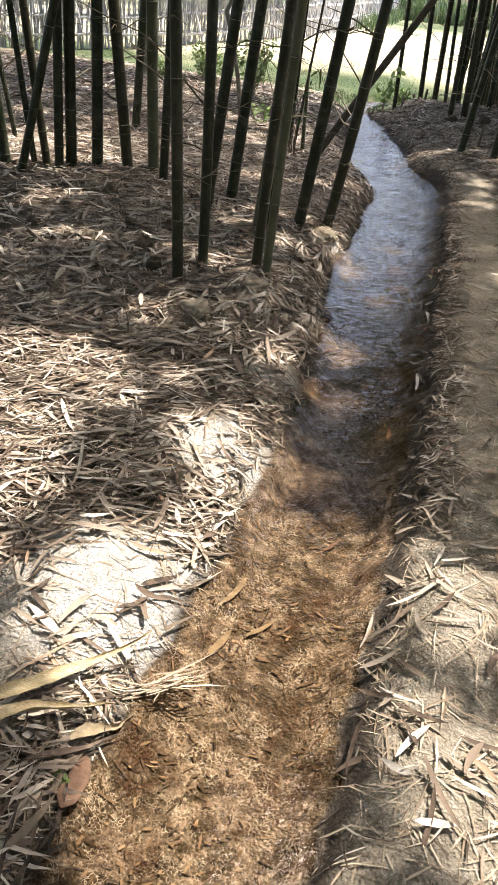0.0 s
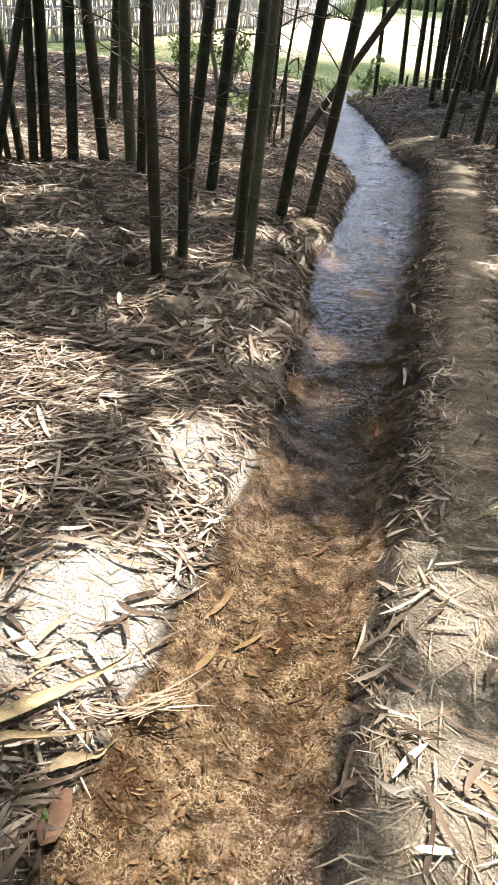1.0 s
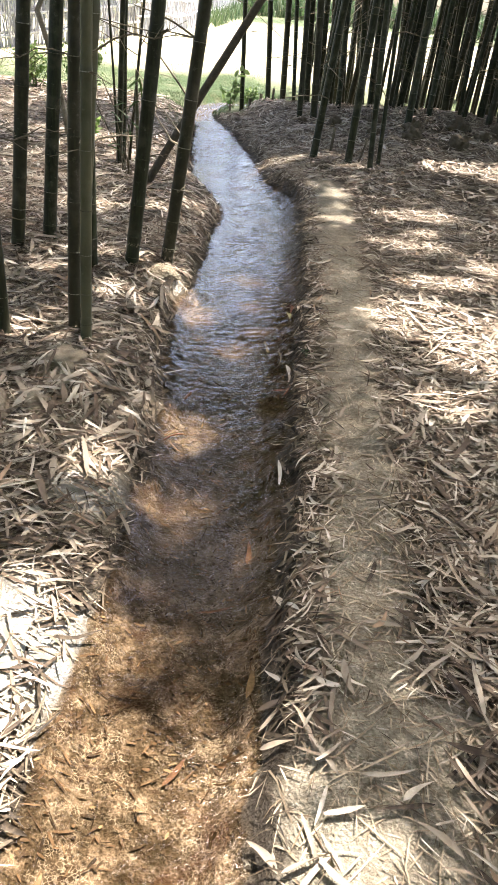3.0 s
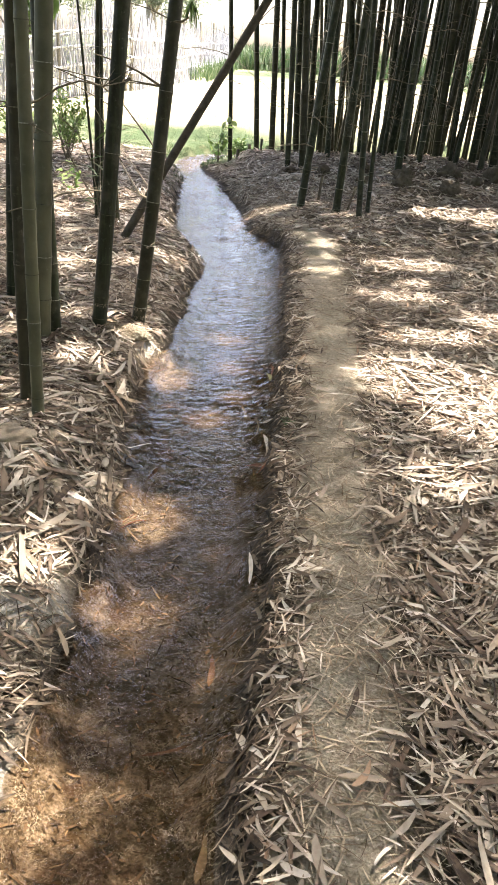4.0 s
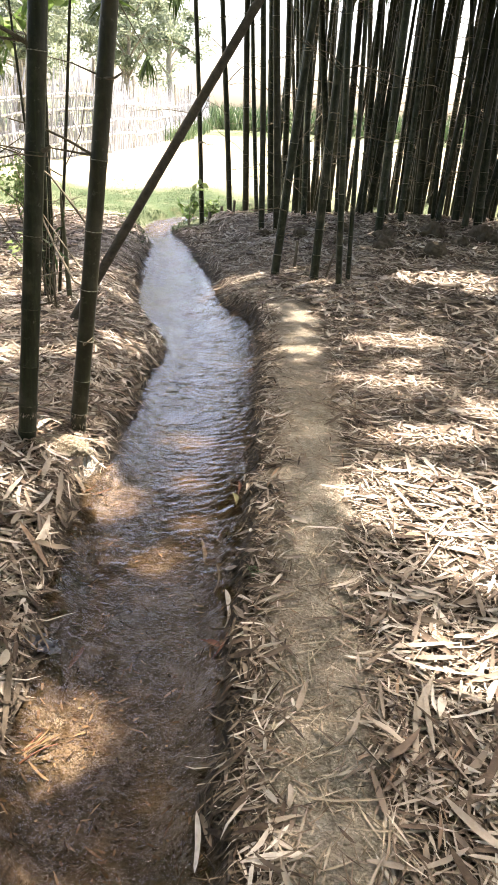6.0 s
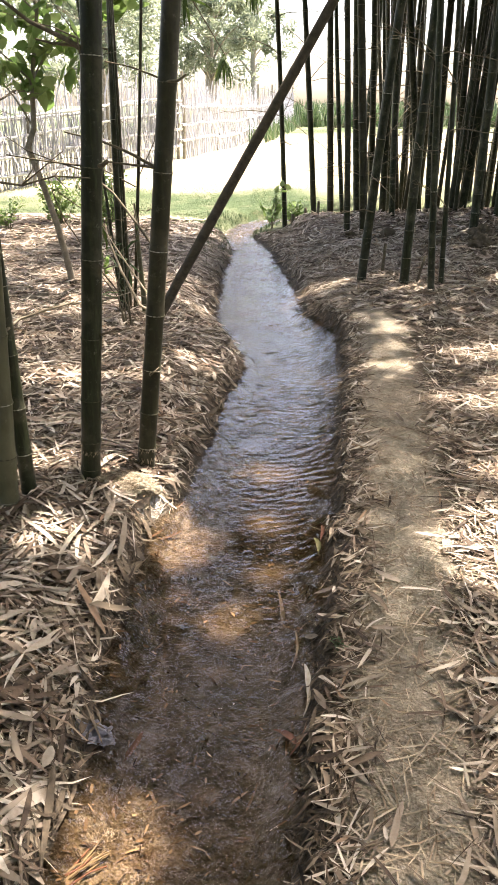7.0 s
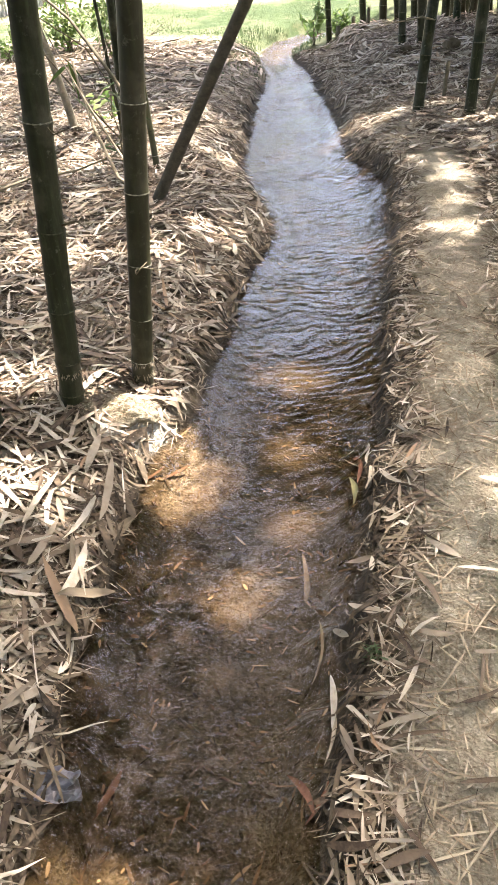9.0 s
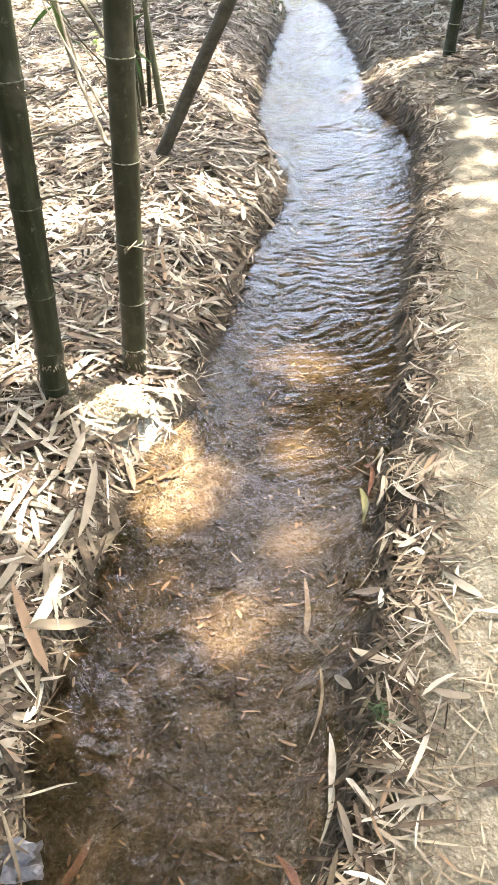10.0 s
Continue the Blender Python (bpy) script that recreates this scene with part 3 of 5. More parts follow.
def bed_debris():
    """Broken leaf and crumbs of bark on the bed of the stream."""
    g = np.random.default_rng(52)
    n = 15000
    x, y = g.uniform(-0.7, 1.0, n), g.uniform(0.6, 7.5, n)
    ok = (shore(x, y)[0] < -0.015) & (g.random(n) < 0.25 + 0.9 * vnoise(x, y, 0.2, 34))
    x, y = x[ok], y[ok]
    k = len(x)
    v, f = blades(x, y, np.zeros(k), g.uniform(0, 6.283, k), g.normal(0, 0.12, k), np.clip(g.lognormal(math.log(0.018), 0.6, k), 0.006, 0.11), g.uniform(0.003, 0.009, k), g.normal(0, 0.05, k), g.normal(0, 0.3, k), True)
    base = land(v[:, :, 0].ravel(), v[:, :, 1].ravel()).reshape(k, 8)
    v[:, :, 2] = np.clip(v[:, :, 2] + base + 0.004 + 0.006 * g.random(k)[:, None], base + 0.001, np.maximum(base + 0.001, LEVEL - 0.012))
    thing = tagged(new("bed_debris"), "sodden brown leaf crumbs lying on the bed of the stream", "leaf litter", kind="stuff")
    part("crumb_layer", from_arrays("crumb_layer", v.reshape(-1, 3), f, BED_LEAF), thing)


def leaf_litter():
    thing = tagged(new("leaf_litter"), "thick litter of dry beige bamboo leaves covering both banks", "leaf litter", kind="stuff")
    layers = [litter_layer(37000, (-1.9, 0.1, 0.4, 6.2), 1, 0.125, 0.0105, 0.034, True),
              litter_layer(45000, (0.2, 2.5, 0.6, 8.2), 2, 0.125, 0.0105, 0.024, True),
              litter_layer(28000, (-3.6, 0.4, 6.2, 10.5), 3, 0.135, 0.0135, 0.03),
              litter_layer(16000, (0.6, 5.2, 8.2, 13.5), 4, 0.15, 0.019, 0.04),
              litter_layer(7000, (2.5, 4.2, 3.0, 8.2), 5, 0.14, 0.016, 0.03),
              litter_layer(9000, (-5.5, 0.3, 10.5, 13.6), 6, 0.17, 0.022, 0.03),
              litter_layer(10000, (-6.8, -1.9, 2.0, 6.2), 7, 0.15, 0.018, 0.03),
              ]
    layers += [
              litter_layer(11000, (-6.8, -1.9, -3.2, 2.0), 11, 0.16, 0.019, 0.03),
              litter_layer(5000, (-1.9, 0.0, -3.2, 0.4), 12, 0.15, 0.017, 0.03),
              litter_layer(14000, (0.0, 7.2, -3.2, 0.6), 13, 0.16, 0.019, 0.03),
              litter_layer(14000, (2.5, 7.2, 0.6, 8.2), 14, 0.16, 0.019, 0.03),
              litter_layer(4500, (5.2, 7.6, 8.2, 13.5), 15, 0.16, 0.02, 0.04),
              litter_layer(6000, (-6.8, -3.6, 6.2, 10.5), 16, 0.16, 0.019, 0.03),
              litter_layer(4200, (-1.9, 0.06, 3.1, 6.2), 8, 0.17, 0.019, 0.050, True),
              litter_layer(9000, (0.4, 2.4, 8.2, 11.2), 10, 0.14, 0.015, 0.03),
              litter_layer(3600, (0.85, 2.3, 1.2, 6.5), 9, 0.17, 0.0195, 0.036, True)]
    layers += [edge_layer(2500, 2.2, 9.0, 18), edge_layer(2600, 8.6, 13.2, 19, 1, 0.15, 0.11), edge_layer(2200, 5.8, 13.0, 20, -1, 0.12, 0.10), edge_layer(700, 1.9, 5.2, 21, -1, 0.04)]
    part("leaf_layer", from_arrays("leaf_layer", *join([a for a, b in layers]), LITTER), thing)
    part("wet_leaf_layer", from_arrays("wet_leaf_layer", *join([b for a, b in layers]), LITTER_WET), thing, "dark sodden leaves along the waterline")
    return thing


def chaff():
    """Straw-thin bits between the leaves."""
    thing = tagged(new("leaf_chaff"), "thin straw-like broken leaf bits and stalks lying on the soil", "leaf litter", kind="stuff")
    out = []
    for n, area, seed in ((16000, (-1.6, 0.15, 0.5, 6.0), 31), (25000, (0.2, 2.2, 0.8, 8.0), 32)):
        g = np.random.default_rng(seed)
        x, y = g.uniform(area[0], area[1], n), g.uniform(area[2], area[3], n)
        d, left = shore(x, y)
        ok = (d > 0.0) & (g.random(n) < 0.22 + 0.38 * ((np.abs(d - 0.3) < 0.25) & ~left) + 0.4 * left)
        ok &= ~left | (g.random(n) < 0.8 + cover(x, y))
        x, y = x[ok], y[ok]
        k = len(x)
        v, f = blades(x, y, np.zeros(k), g.uniform(0, 6.283, k), g.normal(0, 0.05, k), np.clip(g.lognormal(math.log(0.055), 0.55, k), 0.015, 0.20), g.uniform(0.002, 0.0058, k), g.normal(0.01, 0.05, k), g.normal(0, 0.3, k))
        v[:, :, 2] += land(v[:, :, 0].ravel(), v[:, :, 1].ravel()).reshape(k, 8) + 0.003 + 0.004 * g.random(k)[:, None]
        out.append((v.reshape(-1, 3), f))
        # longer bent stalks
        x, y = x[::13], y[::13]
        k = len(x)
        v, f = folded(x, y, np.zeros(k), g.uniform(0, 6.283, k), g.normal(0, 0.04, k), g.uniform(0.09, 0.26, k), g.uniform(0.003, 0.006, k), g.normal(0.02, 0.05, k), g.normal(0, 0.3, k), np.full(k, 0.5), g.normal(0, 0.05, k))
        v[:, :, 2] += np.maximum(land(v[:, :, 0].ravel(), v[:, :, 1].ravel()), LEVEL).reshape(k, 15) + 0.006 + 0.008 * g.random(k)[:, None]
        out.append((v.reshape(-1, 3), f))
    v, f = join(out)
    part("straw", from_arrays("straw", v, f, STRAW), thing)


# ------------------------------------------------------------------ bamboo
# spots above which the unseen crowns are cleared for the sun: x, y, radius across, radius along
LEFT_SPOTS = [(-0.78, 2.64, 0.06, 0.05), (-0.92, 2.0, 0.10, 0.15), (-1.35, 2.5, 0.12, 0.1), (-0.95, 1.62, 0.1, 0.08), (-0.6, 2.95, 0.06, 0.05), (-1.07, 2.3, 0.18, 0.26), (-0.86, 3.5, 0.07, 0.05), (-1.16, 2.88, 0.34, 0.20), (-0.28, 2.48, 0.18, 0.20), (-0.22, 3.42, 0.03, 0.05), (-0.42, 1.62, 0.26, 0.26), (-0.29, 2.03, 0.08, 0.13), (-0.30, 1.30, 0.20, 0.12), (-0.19, 3.42, 0.07, 0.07),
              (-0.07, 5.58, 0.19, 0.11), (-0.55, 5.62, 0.14, 0.09), (-0.32, 5.05, 0.08, 0.05)]
NEAR_SPOTS = [(0.60, 1.10, 0.20, 0.18), (0.08, 1.6, 0.22, 0.28), (-0.05, 1.2, 0.25, 0.2), (0.10, 1.95, 0.21, 0.30), (-0.06, 1.30, 0.20, 0.17), (0.18, 1.55, 0.05, 0.12), (-0.22, 1.42, 0.12, 0.18), (-0.24, 1.12, 0.14, 0.14), (-0.02, 2.30, 0.14, 0.12), (0.0, 0.95, 0.2, 0.1),
              (0.43, 1.92, 0.05, 0.08), (0.61, 1.80, 0.05, 0.06), (0.40, 1.26, 0.07, 0.10), (0.53, 1.62, 0.03, 0.02), (0.25, 2.15, 0.17, 0.18), (-0.08, 1.68, 0.2, 0.2), (0.00, 1.10, 0.18, 0.2), (-0.12, 2.08, 0.12, 0.15)]
RIGHT_SPOTS = [(1.38, 8.2, 0.05, 0.16), (1.27, 7.33, 0.11, 0.05), (1.33, 7.72, 0.06, 0.03), (1.48, 5.12, 0.30, 0.30), (1.66, 4.62, 0.18, 0.20), (1.37, 4.05, 0.12, 0.10), (1.80, 5.85, 0.30, 0.12),
               (0.85, 9.55, 0.26, 0.12), (2.9, 9.4, 0.5, 0.2), (1.95, 4.95, 0.28, 0.24), (2.0, 7.6, 0.35, 0.10), (1.75, 6.7, 0.3, 0.08), (2.4, 6.2, 0.3, 0.2)]
STREAM_SPOTS = [(0.16, 5.43, 0.14, 0.15), (0.42, 4.92, 0.05, 0.05), (0.52, 5.62, 0.03, 0.03), (0.55, 5.22, 0.02, 0.03), (0.19, 3.98, 0.11, 0.11), (0.26, 3.42, 0.06, 0.03), (0.11, 3.36, 0.07, 0.05), (0.02, 2.66, 0.10, 0.08), (0.52, 6.15, 0.08, 0.06),
                (0.0, 7.2, 0.12, 0.06), (-0.1, 8.6, 0.15, 0.06), (-0.2, 10.0, 0.18, 0.08), (-0.25, 6.8, 0.08, 0.08)]
SPOTS = LEFT_SPOTS + NEAR_SPOTS + RIGHT_SPOTS + STREAM_SPOTS
g0 = np.random.default_rng(77)
for k in range(230):
    sx, sy = g0.uniform(-4, 4), g0.uniform(0.4, 12.5)
    if -0.3 < sx < 1.4:
        continue
    if sx < -0.6 and sy > 5 or g0.random() < 0.22:
        SPOTS.append((sx, sy, g0.uniform(0.04, 0.19), g0.uniform(0.03, 0.09)))
# crown holes cut to brighten the water: x, y, half width, half length
WINDOWS = [(-0.92, 7.75, 0.5, 0.85), (-1.75, 7.8, 0.7, 0.95)]
# ground shaded by small unseen leaves added high above it: x from, to, y from, to, layers of leaf
HIGH_CANOPY = [(0.45, 1.5, 2.4, 7.0, 3.1), (-2.3, -0.05, 6.6, 11.2, 0.9)]
SHIFT = np.array([SUN.x / SUN.z, SUN.y / SUN.z])

# base x, y, sideways lean per metre, diameter
LEFT_GROVE = [(-2.69, 6.09, -0.108, 0.085), (-2.49, 5.88, 0.259, 0.066), (-2.92, 6.85, -0.165, 0.042), (-2.46, 6.13, -0.122, 0.048), (-2.38, 6.19, -0.131, 0.064), (-2.27, 6.15, 0.0, 0.072),
              (-2.20, 6.24, -0.006, 0.088), (-2.01, 6.33, 0.001, 0.090), (-1.76, 6.38, -0.102, 0.090), (-2.15, 8.0, 0.054, 0.082), (-1.55, 6.41, -0.052, 0.090), (-1.41, 6.16, 0.001, 0.070),
              (-0.81, 4.08, -0.069, 0.062), (-0.72, 4.33, -0.030, 0.060), (-0.95, 5.60, 0.09, 0.078), (-0.82, 5.92, 0.076, 0.082), (-0.42, 4.48, 0.023, 0.060), (-0.34, 4.32, 0.008, 0.050),
              (-0.255, 5.545, 0.080, 0.080), (-0.055, 5.75, 0.108, 0.076), (-0.515, 5.25, 0.065, 0.086), (-0.458, 5.36, -0.004, 0.060)]
OLD = [(-0.515, 5.25), (-1.55, 6.41), (-0.34, 4.32)]
# heights of the joints on the two culms by the water
JOINTS = {(-0.255, 5.545): (0.16, 0.285, 0.473, 0.735, 1.045, 1.376, 1.74, 2.12), (-0.055, 5.75): (0.17, 0.339, 0.538, 0.778, 1.042, 1.343, 1.66, 2.0)}
THIN = [(-0.645, 8.33, 0.022, 0.050), (-0.605, 8.42, -0.004, 0.036), (-0.56, 8.36, 0.075, 0.026), (-0.60, 8.28, 0.008, 0.018), (-0.635, 8.27, -0.065, 0.022)]
GROVE_FRONT = [(1.28, 9.5, 0.09, 0.08), (1.64, 9.34, 0.035, 0.082), (1.84, 9.1, -0.065, 0.058), (1.98, 9.4, -0.04, 0.046), (1.34, 11.88, -0.047, 0.073), (1.54, 11.93, -0.061, 0.094),
               (2.67, 11.3, 0.018, 0.095), (3.61, 13.07, -0.02, 0.11), (4.02, 12.63, 0.013, 0.105), (4.4, 13.31, -0.136, 0.07), (4.27, 12.43, -0.052, 0.12), (4.54, 12.25, -0.037, 0.095),
               (5.17, 12.79, 0, 0.09), (2.01, 13, -0.03, 0.08), (2.53, 13.31, -0.04, 0.085), (3.2, 12.38, 0.01, 0.08)]
GROVE_BACK = [(0.62, 13.55, -0.055, 0.067), (1.03, 13.95, -0.07, 0.08), (1.28, 14.15, -0.033, 0.094), (1.41, 13.61, -0.072, 0.06), (1.69, 14.35, -0.058, 0.105), (1.9, 14.4, -0.049, 0.092),
              (2.09, 14.51, -0.065, 0.056), (2.27, 15.18, -0.068, 0.079), (2.25, 14.19, -0.087, 0.073), (2.5, 15.28, -0.022, 0.11), (2.75, 15.91, -0.027, 0.11), (3.41, 15.49, -0.083, 0.09),
              (3.37, 14.87, -0.055, 0.068), (3.72, 14.97, 0.028, 0.095), (4.19, 15.7, -0.015, 0.086), (4.26, 15.18, 0.037, 0.095), (4.6, 15.28, 0.028, 0.095), (4.96, 14.04, -0.024, 0.105),
              (5.43, 14.25, -0.063, 0.097), (5.79, 13.42, 0.03, 0.09), (2.94, 13.73, 0, 0.09)]
RIGHT_GROVE = GROVE_FRONT + GROVE_BACK

g1 = np.random.default_rng(5)
CROWD = []
while len(CROWD) < 110:                                 # the culms further in stand close together
    x, y = g1.uniform(1.75, 7.4), g1.uniform(11.0, 16.4)
    if y > 13.4 - 0.55 * (x - 1.75) and min(math.hypot(x - c[0], y - c[1]) for c in RIGHT_GROVE + CROWD) > 0.14:
        CROWD.append((x, y, g1.normal(0.015 + 0.015 * max(0.0, x - 2.5), 0.055), g1.uniform(0.05, 0.105)))
BRANCHES = []
for k in range(12):
    # a bare side branch along +x with thin forked twigs
    ln = [0.5, 0.8, 0.35, 1.0, 0.6, 0.25, 1.2, 0.10, 0.16, 0.07, 0.13, 0.2][k]
    s = np.linspace(0, 1, 7)
    pts = np.stack([s * ln, 0.05 * ln * np.sin(s * 5 + k) + 0.02 * g1.normal(0, 1, 7) * s, ln * (0.25 * s - 0.18 * s * s) + 0.012 * g1.normal(0, 1, 7)], 1)
    piece = [tube_arrays(pts, np.linspace(0.0055, 0.0014, 7) * (0.8 + 0.4 * ln), 5)]
    for j in range(int(3 + 5 * ln) if ln > 0.22 else 1):
        a = g1.integers(1, 6)
        o = pts[a]
        dirn = np.array([g1.uniform(0.2, 1), g1.choice([-1, 1]) * g1.uniform(0.3, 1), g1.uniform(-0.2, 0.7)])
        dirn *= g1.uniform(0.06, 0.22) / np.linalg.norm(dirn)
        piece.append(tube_arrays(o + np.linspace(0, 1, 3)[:, None] * dirn, [0.0022, 0.0016, 0.0008], 4))
    v, f = join(piece)
    BRANCHES.append(from_arrays("branch", v, f, TWIG, True))


def ring_mesh():
    """A raised node ring round a culm of radius 1."""
    a = np.linspace(0, 2 * np.pi, 14, endpoint=False)
    prof = [(0.985, -0.22), (1.05, -0.12), (1.10, 0.0), (1.055, 0.10), (0.985, 0.2)]
    v = np.array([(r * math.cos(t), r * math.sin(t), h) for r, h in prof for t in a])
    i = np.arange(len(prof) - 1)[:, None] * 14
    j, k = np.arange(14)[None], (np.arange(14)[None] + 1) % 14
    return from_arrays("node", v, np.stack([i + j, i + k, i + 14 + k, i + 14 + j], -1).reshape(-1, 4), NODE, True)


RING = ring_mesh()
CROWN_AT = []


def bamboo(x, y, lean, dia, group, label, seed, tall=None, ringed=True, twigs=4, lean_y=None, skin=None, joints=()):
    """A standing culm: stem, raised node rings, bare side branches. Its leafy crown is hung on later."""
    g = np.random.default_rng(seed)
    z0 = float(land(x, y)) - 0.05
    tall = tall or 5.2 + 40 * dia * g.uniform(0.6, 0.9)
    ly = g.normal(0, 0.025) if lean_y is None else lean_y
    thing = tagged(new("bamboo"), label, "bamboo", group)
    thing.location = (x, y, z0)
    axis = lambda h: np.array([lean * h + 0.006 * lean * h * h + 0.008 * (math.sin(h * 1.3 + seed) - math.sin(seed)), ly * h, h])
    hs, rs, nodes = [0.0, 0.05], [dia * 0.62, dia * 0.55], []
    h, gap, n = g.uniform(0.07, 0.16), g.uniform(0.12, 0.17), 0
    joints = [j - z0 for j in joints]
    taper = lambda q: dia / 2 * (1.03 - 0.55 * (q / tall) ** 1.3)
    while h < min(tall, 7.6):
        h, n = joints[n] if n < len(joints) else h, n + 1
        r = taper(h)
        if h < 4.2:
            for dh, k in ((-0.03, 1.0), (-0.010, 1.035), (0.0, 1.075), (0.010, 1.02), (0.03, 0.985)):
                hs.append(h + dh), rs.append(r * k)
        else:
            hs.append(h), rs.append(r)
        nodes.append(h)
        gap = min(gap * 1.16, 0.40)
        h += gap * g.uniform(0.93, 1.07)
    hs.append(tall), rs.append(0.006)
    o = np.argsort(hs)
    hs, rs = np.array(hs)[o], np.array(rs)[o]
    part("stem", tube_mesh("stem", [axis(q) for q in hs], rs, skin or CULM, 14 if y < 9 else 9), thing)
    for q in nodes:
        if q > (2.2 if y < 9 else 3.3) or not ringed:
            break
        tilt = (Vector(axis(q + 0.02)) - Vector(axis(q - 0.02))).to_track_quat("Z", "Y").to_matrix().to_4x4()
        r = taper(q)
        part("node", RING, thing, m=Matrix.Translation(axis(q)) @ tilt @ Matrix.Diagonal((r * 1.005, r * 1.005, 0.020, 1)))
    vis = [q for q in nodes if 0.5 < q < 3.2]
    for k in range(min(twigs, len(vis))):
        q = vis[g.integers(0, len(vis))]
        part("branch", BRANCHES[g.integers(0, 12)], thing,
             m=Matrix.Translation(axis(q)) @ Euler((g.uniform(-0.5, 0.5), g.uniform(-0.5, 0.35), g.uniform(0, 6.28))).to_matrix().to_4x4())
    CROWN_AT.append((thing, np.array([x, y, z0]), axis, tall))
    return thing


def lit(x, y):
    """Whether a ground point lies in a sunny spot."""
    out = np.zeros(len(x), bool)
    for sx, sy, rx, ry in SPOTS:
        out |= ((x - sx) / (rx + 0.07)) ** 2 + ((y - sy) / (ry + 0.07)) ** 2 < 1.0
    return out


def crowns():
    """Unseen leafy tops: sprays of narrow leaves added to shade the ground, shared out among the culms, with gaps cut
    to let the sun through.
    """
    g = np.random.default_rng(99)
    n = 165000
    px, py = g.uniform(-6.5, 6.5, n), g.uniform(-2.0, 13.2, n)
    h = g.uniform(3.7, 6.6, n)
    h = np.where(py > 8.5, 3.7 + (h - 3.7) * 0.6, h)
    ok = ~lit(px, py)
    for wx, wy, wr, wl in WINDOWS:
        ok &= ((px + SHIFT[0] * h - wx) / wr) ** 2 + ((py + SHIFT[1] * h - wy) / wl) ** 2 > 1
    deep = ((px < -0.5) & (py > 4.6) & (g.random(n) < 0.62)) | ((px > 1.6) & (py > 8.5))
    thick = (px > -1.6) & (px < 0.85) & (py > 2.9) & (py < 6.6)              # more leaves kept over the middle reach, to darken it
    ok &= deep | (g.random(n) < np.where(thick, 0.88, 0.74))
    for x0, x1, y0, y1, thick in HIGH_CANOPY[:1]:                           # no low leaves over the dyke
        ok &= ~((px > x0) & (px < x1) & (py > y0) & (py < y1))
    ok &= ~((py > 11.0) & (px < 0.9) & (g.random(n) < 0.6))
    px, py, h = px[ok], py[ok], h[ok]
    k = len(px)
    x, y = px + SHIFT[0] * h, py + SHIFT[1] * h
    over = (x > -1.3) & (x < 1.2) & (y > 8.0) & (y < 13.8) & ((h > 4.6) | (y > 9.0) & (x > -0.6 - 0.7 * (y > 10.3)) & (np.random.default_rng(98).random(k) < 0.75))       # leaves dropped over the far stream so that it mirrors bright sky
    px, py, h, x, y = px[~over], py[~over], h[~over], x[~over], y[~over]
    k = len(x)
    v, f = blades(x, y, h, g.uniform(0, 6.283, k), g.normal(-0.2, 0.5, k), g.uniform(0.18, 0.34, k), g.uniform(0.035, 0.055, k), g.normal(-0.05, 0.04, k), g.normal(0, 0.5, k))
    v = v[:, [0, 1, 4, 5, 6, 7], :][:, [0, 1, 2, 3, 4, 5]]
    # unseen leaf screens added round and behind, hanging lower to block light
    for n2, x0, x1, y0, y1 in ((34000, -7.5, 7.5, -6.0, -2.6), (12000, -9.0, -6.2, -3, 11), (16000, 6.6, 10.0, -3, 13), (15000, -7.4, 7.4, -3.8, -2.0)):
        a = np.random.default_rng(n2 + int(x1))
        w, f2 = blades(a.uniform(x0, x1, n2), a.uniform(y0, y1, n2), a.uniform(0.5, 6.0, n2), a.uniform(0, 6.283, n2), a.normal(-0.3, 0.5, n2), a.uniform(0.25, 0.42, n2), a.uniform(0.05, 0.08, n2), a.normal(-0.05, 0.04, n2), a.normal(0, 0.5, n2))
        v = np.concatenate([v, w[:, [0, 1, 4, 5, 6, 7]]])
    # small unseen leaves added high up, whose many gaps blur into an even shade
    a = np.random.default_rng(405)
    for x0, x1, y0, y1, thick in HIGH_CANOPY:
        n4 = int((x1 - x0) * (y1 - y0) * thick / 0.0018)
        qx, qy, qh = a.uniform(x0, x1, n4), a.uniform(y0, y1, n4), a.uniform(6.8, 9.6, n4)
        dim = ~lit(qx, qy)
        qx, qy, qh = (qx + SHIFT[0] * qh)[dim], (qy + SHIFT[1] * qh)[dim], qh[dim]
        n4 = len(qx)
        w, f2 = blades(qx, qy, qh, a.uniform(0, 6.283, n4), a.normal(-0.2, 0.5, n4), a.uniform(0.12, 0.20, n4), a.uniform(0.022, 0.032, n4), a.normal(-0.05, 0.04, n4), a.normal(0, 0.5, n4))
        v = np.concatenate([v, w[:, [0, 1, 4, 5, 6, 7]]])
    # unseen sprays added low over the stream's exit, to darken its reflections
    n5 = 3200
    w, f2 = blades(a.uniform(-0.7, 1.3, n5), a.uniform(11.0, 13.2, n5), a.uniform(4.1, 5.2, n5), a.uniform(0, 6.283, n5), a.normal(-0.4, 0.5, n5), a.uniform(0.2, 0.36, n5), a.uniform(0.035, 0.055, n5), a.normal(-0.05, 0.04, n5), a.normal(0, 0.5, n5))
    v = np.concatenate([v, w[:, [0, 1, 4, 5, 6, 7]]])
    # unseen low sprays added over the far clump, to darken the reflections
    a = np.random.default_rng(404)
    n3 = 6500
    w, f2 = blades(a.uniform(1.0, 3.4, n3), a.uniform(10.8, 14.2, n3), a.uniform(3.0, 4.6, n3), a.uniform(0, 6.283, n3), a.normal(-0.4, 0.5, n3), a.uniform(0.2, 0.36, n3), a.uniform(0.035, 0.055, n3), a.normal(-0.05, 0.04, n3), a.normal(0, 0.5, n3))
    v = np.concatenate([v, w[:, [0, 1, 4, 5, 6, 7]]])
